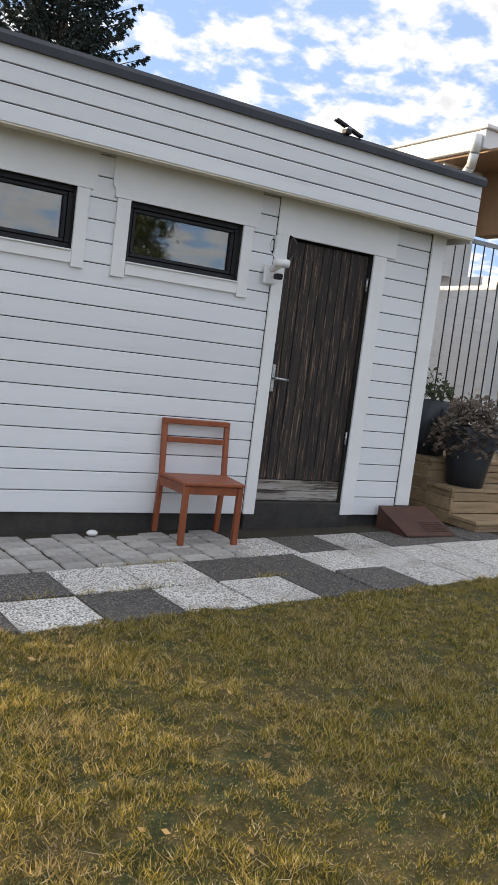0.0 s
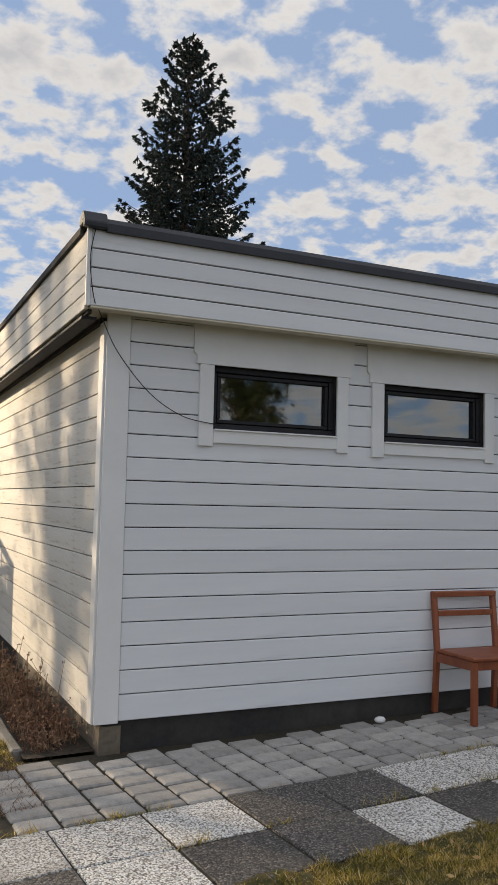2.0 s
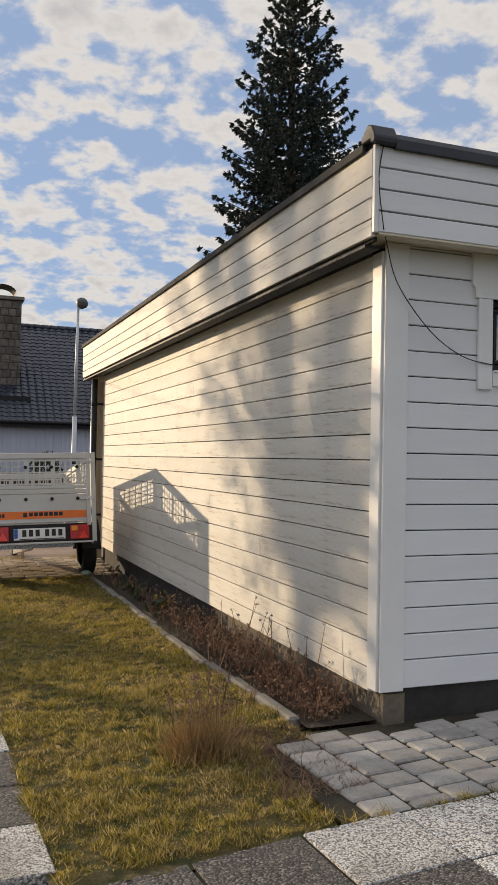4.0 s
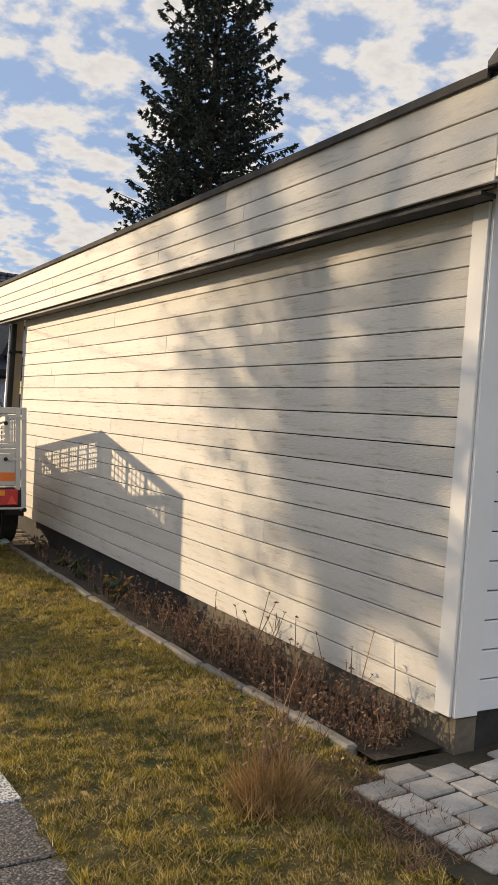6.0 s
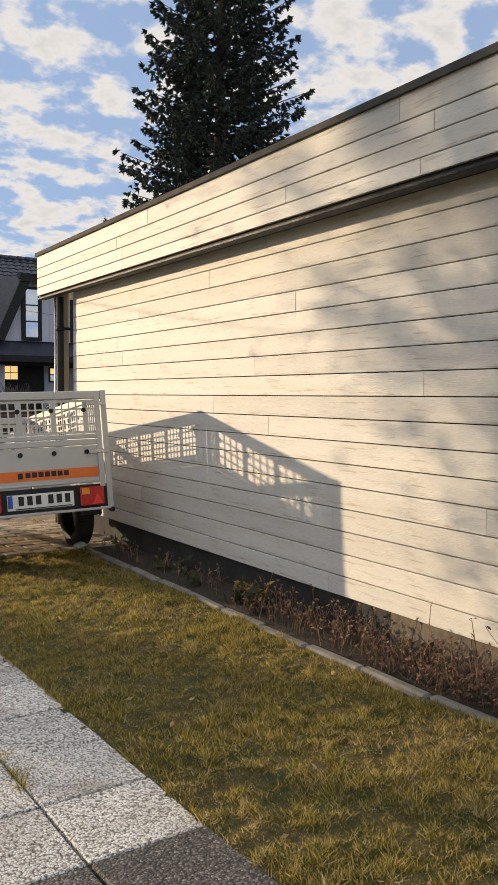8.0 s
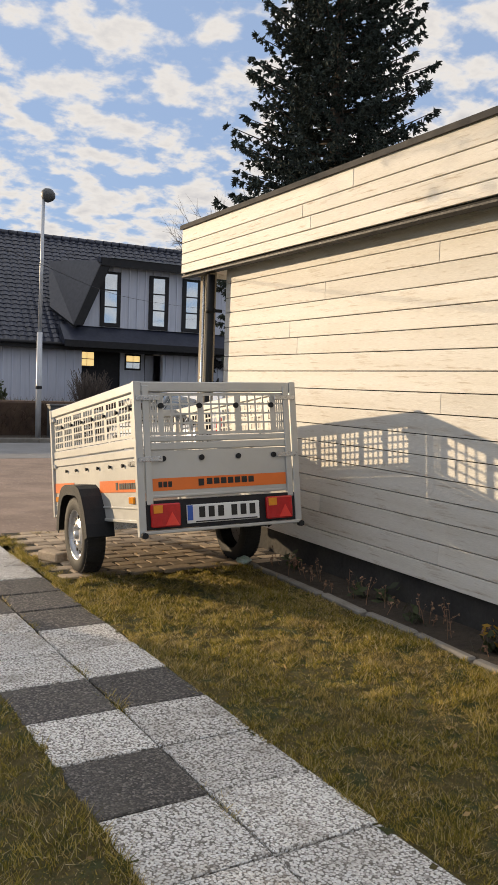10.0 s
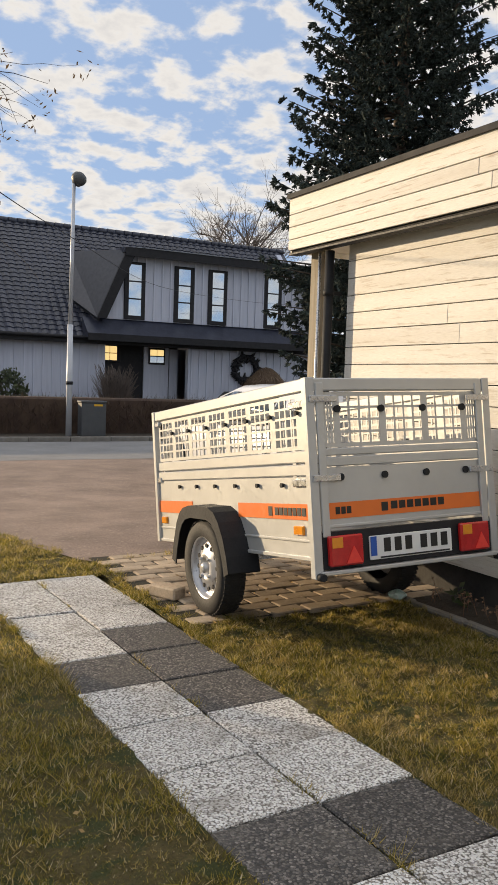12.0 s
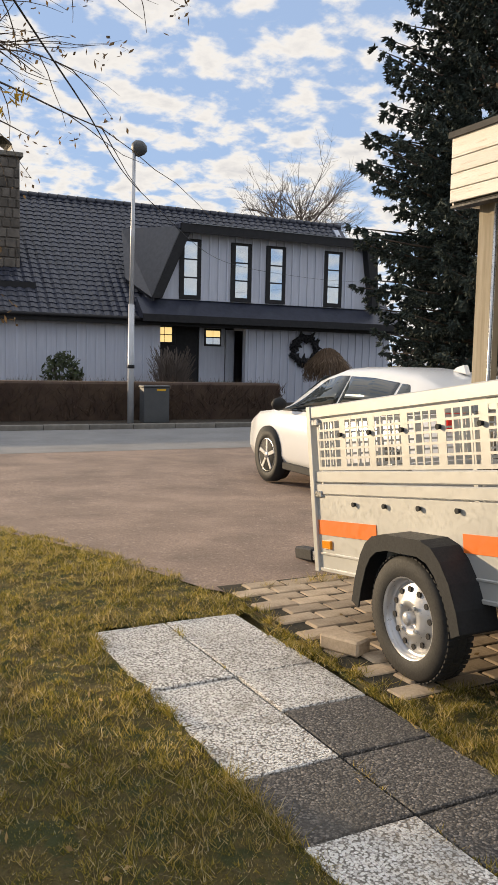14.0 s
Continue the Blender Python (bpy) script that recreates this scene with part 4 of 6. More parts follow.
        for k in range(60):
            a = 2 * math.pi * k / 60
            for off in (-0.05, 0.0, 0.05):
                m = Matrix.Translation(c) @ Matrix.Rotation(a + off * 2, 4, "X")
                r = bmesh.ops.create_cube(tb, size=1)
                for v in r["verts"]:
                    v.co = m @ Vector((off + v.co.x * 0.032, v.co.y * 0.018, R - 0.001 + v.co.z * 0.006))
        tagged(part("tread", tb, rubber, wh), kind="stuff")
        # mudguard: a bent sheet in flat facets
        arc = [(-0.40, -0.02), (-0.385, 0.07), (-0.35, 0.175), (-0.30, 0.26), (-0.245, 0.315), (-0.17, 0.342), (0.10, 0.35), (0.19, 0.335), (0.25, 0.30), (0.30, 0.24), (0.36, 0.12), (0.40, 0.01)]
        x0, x1 = c.x - 0.10, c.x + 0.10
        outer = [(c.y + a, c.z + b + 0.02) for a, b in arc]
        innr = [(c.y + a * 0.985, c.z + b + 0.012) for a, b in arc]
        part("mudguard", prism(outer + innr[::-1], "x", x0, x1), black_plastic, tr, "black plastic mudguard")
        xo = x0 if s < 0 else x1
        lip = [(c.y + a * 0.86, c.z + b * 0.86 - 0.004) for a, b in arc]
        part("mudguard_lip", prism(outer + lip[::-1], "x", xo - 0.004, xo + 0.004), black_plastic, tr)
    return tr


surf_bright_red = surf("bright_red_reflector", (0.85, 0.06, 0.04), (0.75, 0.05, 0.04), 30, 0.15)
trailer()


# ---- house across the street ----
def house():
    h = thing("house", (0, 35.5, 0), "grey-boarded house with a black tiled roof and a wide dormer", "house")
    # west end X0 lies out of view, cut short so sun reaches the road
    X0, X1, E = -1.3, 15.15, 2.75
    for a, b in ((X0, 5.82), (9.02, X1)):
        w = part("wall", B(a, 0.0, -0.3, b, 0.25, E), grey_cladding, h)
        mesh = bpy.data.meshes.new("batten")
        bm = B(0, -0.045, -0.1, 0.05, -0.001, E)
        bm.to_mesh(mesh)
        bm.free()
        mesh.materials.append(grey_cladding)
        for i in range(int((b - a) / 0.32)):
            o = part("batten", mesh, None, w)
            o.location = (a + 0.1 + i * 0.32, 0, 0)
    part("end_wall", B(X1 - 0.25, 0.26, -0.3, X1, 8.2, E), grey_cladding, h)
    # unseen rear wall, added so that no sun leaks through the house
    part("rear_wall", B(X0, 8.0, -0.3, X1 - 0.26, 8.2, E), grey_cladding, h)
    part("end_wall", B(X0, 0.26, -0.3, X0 + 0.25, 7.99, E), grey_cladding, h)
    gb = prism([(0.2, E), (8.2, E), (4.6, 7.0), (4.0, 7.0)], "x", X1 - 0.25, X1 - 0.02)
    part("gable", gb, grey_cladding, h)
    gb = prism([(0.2, E), (8.2, E), (4.6, 7.0), (4.0, 7.0)], "x", X0 + 0.02, X0 + 0.25)
    part("gable", gb, grey_cladding, h)
    # entrance recess
    part("wall", B(5.82, 1.0, -0.3, 9.02, 1.2, E), black_paint, h, "dark recessed entrance wall")
    d = part("front_door", B(7.62, 0.92, -0.1, 8.62, 0.99, 2.55, bev=0.01), grey_cladding, h, "grey front door with a small window")
    f = part("window", B(7.80, 0.88, 1.90, 8.46, 0.918, 2.52, bev=0.01), black_paint, d)
    for i in range(2):
        for j in range(2):
            part("pane", B(7.86 + i * 0.28, 0.872, 1.97 + j * 0.26, 8.12 + i * 0.28, 0.879, 2.19 + j * 0.26), mirror_pane if j == 0 else lit_pane, f)
    f = part("window", B(5.90, 0.90, 1.92, 6.72, 0.99, 2.60, bev=0.01), black_paint, h, "small lit window with muntins")
    for i in range(2):
        for j in range(2):
            part("pane", B(6.02 + i * 0.28, 0.888, 2.0 + j * 0.27, 6.28 + i * 0.28, 0.898, 2.24 + j * 0.27), lit_pane, f)
    part("side_panel", B(8.66, 0.95, -0.3, 9.0, 0.99, 2.5), grey_cladding, h)
    # main roof with tile courses
    ez, ey, rz, ry = E - 0.02, -0.35, 7.15, 4.3
    pr = prism([(ey, ez), (ry, rz), (8.9, ez), (8.9, ez - 0.12), (ry, rz - 0.14), (ey, ez - 0.14)], "x", X0, X1 + 0.25)
    roof_ = part("roof", pr, tile_mat, h)
    part("eave_board", B(X0, ey - 0.03, ez - 0.22, X1 + 0.25, ey + 0.0, ez + 0.02), black_paint, h)
    part("gutter", T_((X0, ey - 0.09, ez - 0.02), (X1 + 0.25, ey - 0.09, ez - 0.02), 0.06, n=10), black_paint, h)
    part("soffit", B(X0, ey + 0.02, ez - 0.2, X1 + 0.2, 0.0, ez - 0.17), black_paint, h)
    slope = Vector((0, ry - ey, rz - ez))
    n = Vector((0, -slope.z, slope.y)).normalized()
    vs, fs = [], []
    rows_n, tw = 26, 0.30
    ds = slope / rows_n
    for r in range(rows_n):
        base = Vector((0, ey, ez)) + ds * r
        for c in range(int((X1 + 0.2 - X0) / tw)):
            x = X0 + c * tw
            yz0, yz1 = base - ds * 0.06, base + ds * 1.04
            prof = ((0.0, 0.012), (0.08, 0.05), (0.16, 0.055), (0.24, 0.03), (0.30, 0.012))
            k = len(vs)
            for u, hh in prof:
                vs.append((x + u, *(yz0 + n * (hh + 0.03))[1:]))
                vs.append((x + u, *(yz1 + n * (hh + 0.004))[1:]))
                vs.append((x + u, *(yz0 + n * 0.0)[1:]))
            for q in range(4):
                fs.append((k + 3 * q, k + 3 * q + 3, k + 3 * q + 4, k + 3 * q + 1))
                fs.append((k + 3 * q + 2, k + 3 * q + 5, k + 3 * q + 3, k + 3 * q))
    t = part("tiles", mesh_np("tiles", vs, fs), tile_mat, h)
    tagged(t, kind="stuff")
    bm = bmesh.new()
    for i in range(47):
        tube(bm, (X0 + i * 0.355, ry, rz + 0.03), (X0 + i * 0.355 + 0.37, ry, rz + 0.03), 0.13, 0.115, 10)
    part("ridge_tiles", bm, tile_mat, h)
    # dormer
    D0, D1, Z0, Z1 = 5.55, 13.75, 3.42, 5.72
    face = prism([(D0, Z0), (D1 + 0.25, Z0), (D1 + 0.25, Z0 + 0.7), (D1 - 0.1, Z1), (D0 + 0.95, Z1)], "y", -0.15, 0.0)
    fw = part("dormer_wall", face, grey_cladding, h)
    mesh = bpy.data.meshes.new("batten")
    bm = B(0, -0.195, Z0, 0.05, -0.152, Z1 - 0.02)
    bm.to_mesh(mesh)
    bm.free()
    mesh.materials.append(grey_cladding)
    for i in range(22):
        if D0 + 1.0 + i * 0.32 < D1 - 0.1:
            o = part("batten", mesh, None, fw)
            o.location = (D0 + 1.0 + i * 0.32, 0, 0)
    part("dormer_roof", prism([(-0.55, Z1 + 0.0), (-0.55, Z1 + 0.16), (2.6, 5.95), (2.6, 5.75)], "x", D0 + 0.7, D1 + 0.5), tile_mat, h)
    part("dormer_fascia", B(D0 + 0.75, -0.60, Z1 - 0.12, D1 + 0.5, -0.552, Z1 + 0.17), black_paint, h)
    part("dormer_flashing", B(D0 + 1.1, -0.63, Z1 + 0.175, D1 + 0.3, -0.45, Z1 + 0.20), metal_edge, h)
    part("dormer_trim", prism([(D0 - 0.22, Z0 - 0.02), (D0 + 0.12, Z0 - 0.02), (D0 + 1.14, Z1), (D0 + 0.82, Z1 + 0.12)], "y", -0.56, -0.16), black_paint, h)
    part("dormer_trim", prism([(D1 + 0.25, Z0), (D1 + 0.52, Z0), (D1 + 0.35, Z1 + 0.1), (D1 - 0.1, Z1)], "y", -0.5, -0.16), black_paint, h)
    bm = bmesh.new()
    a, b, c, e = Vector((D0 - 0.2, -0.5, Z0 - 0.02)), Vector((D0 + 0.84, -0.5, Z1 + 0.1)), Vector((D0 - 0.45, 2.2, 5.95)), Vector((D0 - 0.75, 0.75, 4.1))
    vv = [bm.verts.new(q) for q in (a, b, c, e)]
    bm.faces.new(vv)
    wv = [bm.verts.new(q + Vector((0.1, 0.15, -0.1))) for q in (a, b, c, e)]
    bm.faces.new(wv[::-1])
    for i in range(4):
        bm.faces.new((vv[i], wv[i], wv[(i + 1) % 4], vv[(i + 1) % 4]))
    part("dormer_cheek", bm, slate_mat, h, "grey slated dormer cheek")
    part("lower_roof", prism([(-0.75, 2.72), (-0.75, 2.86), (-0.05, Z0 + 0.02), (0.02, Z0 - 0.1), (-0.1, 2.72)], "x", D0 - 0.6, X1 + 0.25), tile_mat, h)
    part("lower_fascia", B(D0 - 0.6, -0.80, 2.62, X1 + 0.25, -0.755, 2.86), black_paint, h)
    for x in (6.46, 8.36, 9.72, 12.08):
        w = part("window", B(x - 0.05, -0.21, 3.44, x + 0.73, -0.152, 5.46, bev=0.01), black_paint, h, "tall black-framed dormer window")
        for j in range(3):
            part("pane", B(x + 0.11, -0.218, 3.58 + j * 0.61, x + 0.57, -0.211, 4.14 + j * 0.61), mirror_pane, w)
    # chimney of rubble stone
    ch = part("chimney", B(-0.15, 1.2, 3.6, 1.4, 2.6, 7.75, bev=0.03), stone_mat, h, "grey rubble stone chimney with a black cowl")
    for z in range(13):
        x = -0.16
        while x < 1.3:
            w_ = random.uniform(0.2, 0.42)
            w2 = min(w_, 1.4 - x)
            part("stone", B(x + 0.015, 1.155, 3.62 + z * 0.315, x + w2 - 0.015, 1.199, 3.62 + z * 0.315 + 0.285, bev=0.02), stone_mat, ch)
            x += w_
    part("chimney_cap", B(-0.25, 1.1, 7.75, 1.5, 2.7, 7.9, bev=0.02), kerb_stone, ch)
    cowl = bmesh.new()
    for i in range(10):
        a0, a1 = math.pi * i / 10, math.pi * (i + 1) / 10
        q = [(0.65 - 0.55 * math.cos(a0), 8.05 + 0.35 * math.sin(a0)), (0.65 - 0.55 * math.cos(a1), 8.05 + 0.35 * math.sin(a1))]
        f0 = [cowl.verts.new((u, y, v)) for y in (1.3, 2.5) for u, v in q]
        cowl.faces.new((f0[0], f0[1], f0[3], f0[2]))
    part("cowl", cowl, black_paint, ch)
    part("chimney_foot", B(-0.8, 0.45, 3.55, 1.75, 1.14, 3.75), black_paint, h)
    return h


house()


def lamp_post():
    p = thing("street_lamp", (2.12, 27.05, gh(2, 27) + 0.10), "slim galvanised street lamp post with a small round head", "street lamp")
    part("post", T_((0, 0, -0.1), (0, 0, 2.7), 0.075, 0.07, 12), post_steel, p)
    part("post_top", T_((0, 0, 2.7), (0.03, 0, 6.05), 0.052, 0.042, 12), post_steel, p)
    part("door_band", T_((0, 0, 1.25), (0, 0, 1.33), 0.085, 0.085, 12), black_paint, p)
    hd = lathe([(0.0, -0.12), (0.09, -0.10), (0.17, 0.0), (0.19, 0.08), (0.15, 0.17), (0.07, 0.22), (0, 0.23)], 18)
    hd.transform(Matrix.Translation((0.12, 0, 6.12)) @ Matrix.Rotation(radians(25), 4, "Y"))
    part("lamp_head", hd, cabinet_grey, p, "grey rounded lamp head")


lamp_post()


def cabinet():
    c = thing("utility_cabinet", (2.72, 27.1, gh(2, 27) + 0.095), "dark grey steel utility cabinet beside the street", "cabinet")
    part("body", B(-0.31, -0.15, 0, 0.31, 0.18, 0.82, bev=0.01), cabinet_grey, c)
    part("lid", B(-0.33, -0.17, 0.822, 0.33, 0.20, 0.87, bev=0.01), cabinet_grey, c)
    part("sign", B(0.0, -0.156, 0.74, 0.22, -0.151, 0.79), sign_yellow, c, "small yellow warning label")


cabinet()


# ---- parked car ----
def car():
    c = thing("car", (1.92, 14.45, gh(1, 16)), "white hatchback parked on the driveway, nose to the street", "car")
    # stations along y (rear to front): y, half width, sill z, belt z, roof z, roof half width
    st = [(0.0, 0.70, 0.42, 0.78, 0.86, 0.62), (0.10, 0.80, 0.30, 0.92, 1.02, 0.66), (0.45, 0.87, 0.26, 0.98, 1.28, 0.58), (0.9, 0.90, 0.24, 0.97, 1.40, 0.57), (1.5, 0.90, 0.22, 0.95, 1.44, 0.58),
          (2.2, 0.90, 0.22, 0.92, 1.43, 0.57), (2.7, 0.90, 0.22, 0.91, 1.32, 0.55), (3.3, 0.89, 0.22, 0.90, 0.98, 0.66), (3.8, 0.87, 0.24, 0.84, 0.88, 0.62), (4.15, 0.80, 0.26, 0.72, 0.78, 0.55), (4.36, 0.62, 0.34, 0.56, 0.62, 0.42)]
    bm = bmesh.new()
    rings = []
    for y, hw, sz, bz, rz, rw in st:
        prof = [(-hw * 0.93, sz), (-hw, sz + 0.12), (-hw, (sz + bz) / 2), (-hw * 0.985, bz - 0.05), (-hw * 0.95, bz), (-rw - 0.02, rz - 0.05), (-rw * 0.85, rz - 0.005), (-rw * 0.4, rz + 0.02)]
        prof = prof + [(-u, v) for u, v in prof[::-1]]
        rings.append([bm.verts.new((u, y, v)) for u, v in prof])
    for a, b in zip(rings, rings[1:]):
        for i in range(len(a) - 1):
            bm.faces.new((a[i], a[i + 1], b[i + 1], b[i])).smooth = True
        bm.faces.new((a[-1], a[0], b[0], b[-1]))
    bm.faces.new(rings[0])
    bm.faces.new(rings[-1][::-1])
    bmesh.ops.recalc_face_normals(bm, faces=bm.faces)
    body = part("body", bm, car_paint, c)
    # side glass follows the slope between belt and roof
    for s in (-1, 1):
        def sg(y, f):
            for (ya, wa, _, ba, ra, rwa), (yb, wb, _, bb, rb, rwb) in zip(st, st[1:]):
                if ya <= y <= yb:
                    k = (y - ya) / (yb - ya)
                    w0, b0, r0, rw0 = [p + (q - p) * k for p, q in ((wa * 0.95, wb * 0.95), (ba, bb), (ra - 0.05, rb - 0.05), (rwa + 0.02, rwb + 0.02))]
                    return Vector((s * (w0 + (rw0 - w0) * f + 0.008), y, b0 + (r0 - b0) * f))
        for name, ya, yb, hi in (("rear_quarter_glass", 0.66, 0.98, lambda t: 0.35 + 0.50 * min(1, t * 1.6)),
                                 ("rear_door_glass", 1.03, 1.95, lambda t: 0.86 + 0.06 * t),
                                 ("front_door_glass", 2.0, 3.16, lambda t: 0.93 if t < 0.45 else 0.93 - 0.83 * ((t - 0.45) / 0.55))):
            g, K = bmesh.new(), 12
            lo_, hi_ = [], []
            for k in range(K + 1):
                t, y = k / K, ya + (yb - ya) * k / K
                lo_.append(g.verts.new(sg(y, 0.07) + Vector((s * 0.006, 0, 0))))
                hi_.append(g.verts.new(sg(y, max(0.09, hi(t))) + Vector((s * 0.006, 0, 0))))
            for k in range(K):
                g.faces.new((lo_[k], lo_[k + 1], hi_[k + 1], hi_[k])).smooth = True
            ex = bmesh.ops.extrude_face_region(g, geom=list(g.faces))
            for v in [v for v in ex["geom"] if isinstance(v, bmesh.types.BMVert)]:
                v.co.x -= s * 0.02
            bmesh.ops.recalc_face_normals(g, faces=g.faces)
            part(name, g, car_glass, c, "tinted side window")
        ln = bmesh.new()
        pipe(ln, [sg(y, f) for y, f in ((0.6, 0.3), (0.98, 0.05), (1.98, 0.02), (3.15, 0.02))], 0.010, 6)
        part("window_trim", ln, black_plastic, c)
        mi = bmesh.new()
        bmesh.ops.create_uvsphere(mi, u_segments=14, v_segments=8, radius=1)
        for v in mi.verts:
            v.co = (s * (0.99 + v.co.x * 0.10), 2.98 + v.co.y * 0.07, 0.98 + v.co.z * 0.08)
        for f in mi.faces:
            f.smooth = True
        part("door_mirror", mi, car_paint if s > 0 else black_plastic, c, "dark door mirror" if s < 0 else "")
        for y in (0.78, 3.42):
            wb = Vector((s * 0.80, y, 0.315))
            arch = lathe([(0.355, s * 0.0), (0.355, s * 0.112), (0.0, s * 0.112)], 28, "x")
            part("wheel_arch", place(arch, s * 0.80, y, 0.33), black_plastic, c)
            wh = part("wheel", place(lathe([(0.20, 0.0), (0.22, s * 0.115), (0.30, s * 0.118), (0.315, s * 0.09), (0.317, 0.0), (0.315, -s * 0.09), (0.2, -s * 0.1)], 32, "x"), *wb), rubber, c, "alloy wheel with a low tyre")
            rm = lathe([(0.215, s * 0.10), (0.205, s * 0.118), (0.19, s * 0.08), (0.0, s * 0.07)], 30, "x")
            part("rim_well", place(rm, *wb), steel, wh)
            for k in range(5):
                a = 2 * math.pi * k / 5
                sp = B(-0.012, -0.024, 0.0, 0.012, 0.024, 0.205, bev=0.004)
                sp.transform(Matrix.Translation(wb + Vector((s * 0.108, 0, 0))) @ Matrix.Rotation(a, 4, "X"))
                part("spoke", sp, rim_paint, wh)
            part("hub_cap", place(lathe([(0.05, s * 0.10), (0.045, s * 0.125), (0, s * 0.125)], 14, "x"), *wb), rim_paint, wh)
        tl = B(s * 0.60, 0.04, 0.90, s * 0.80, 0.16, 1.12, bev=0.02) if s > 0 else B(-0.80, 0.04, 0.90, -0.60, 0.16, 1.12, bev=0.02)
        part("tail_lamp", tl, red_lens, c, "red tail lamp")
        hl = B(min(s * 0.5, s * 0.78), 3.98, 0.62, max(s * 0.5, s * 0.78), 4.14, 0.74, bev=0.03)
        part("headlamp", hl, mirror_pane, c)
        part("door_seam", B(s * 0.903 - 0.003, 1.975, 0.35, s * 0.903 + 0.003, 1.985, 0.90), black_plastic, c)
        part("door_handle", B(s * 0.91 - 0.012, 2.08, 0.80, s * 0.91 + 0.012, 2.26, 0.825, bev=0.006), car_paint, c)
        part("sill", B(s * 0.86 - 0.03, 1.1, 0.18, s * 0.86 + 0.03, 3.05, 0.27, bev=0.01), black_plastic, c)
    part("rear_glass", prism([(0.07, 1.02), (0.30, 1.24), (0.32, 1.26), (0.09, 1.0)], "x", -0.55, 0.55), car_glass, c)
    ws = bmesh.new()
    vv = [ws.verts.new(q) for q in ((-0.60, 3.22, 1.02), (0.60, 3.22, 1.02), (0.50, 2.74, 1.335), (-0.50, 2.74, 1.335))]
    ws.faces.new(vv)
    part("windscreen", ws, car_glass, c)
    part("roof_fin", prism([(0.75, 1.40), (0.98, 1.43), (0.92, 1.47), (0.80, 1.50)], "x", -0.03, 0.03, 0.008), car_paint, c)
    part("number_plate", B(-0.26, -0.012, 0.62, 0.26, 0.0, 0.73), plate_white, c)


car()


# ---- trees and plants ----
def spindle(vs, fs, p, q, r, n=5):
    """A needle-covered shoot: a slim spindle from p to q."""
    d = q - p
    m = d.to_track_quat("Z", "Y").to_matrix()
    k = len(vs)
    vs.append(tuple(p))
    mid = p + d * 0.45
    a0 = random.random() * 6.3
    for i in range(n):
        a = a0 + 2 * math.pi * i / n
        vs.append(tuple(mid + m @ Vector((r * math.cos(a), r * math.sin(a), 0))))
    vs.append(tuple(q))
    for i in range(n):
        j = (i + 1) % n
        fs.append((k, k + 1 + j, k + 1 + i))
        fs.append((k + 1 + i, k + 1 + j, k + n + 1))


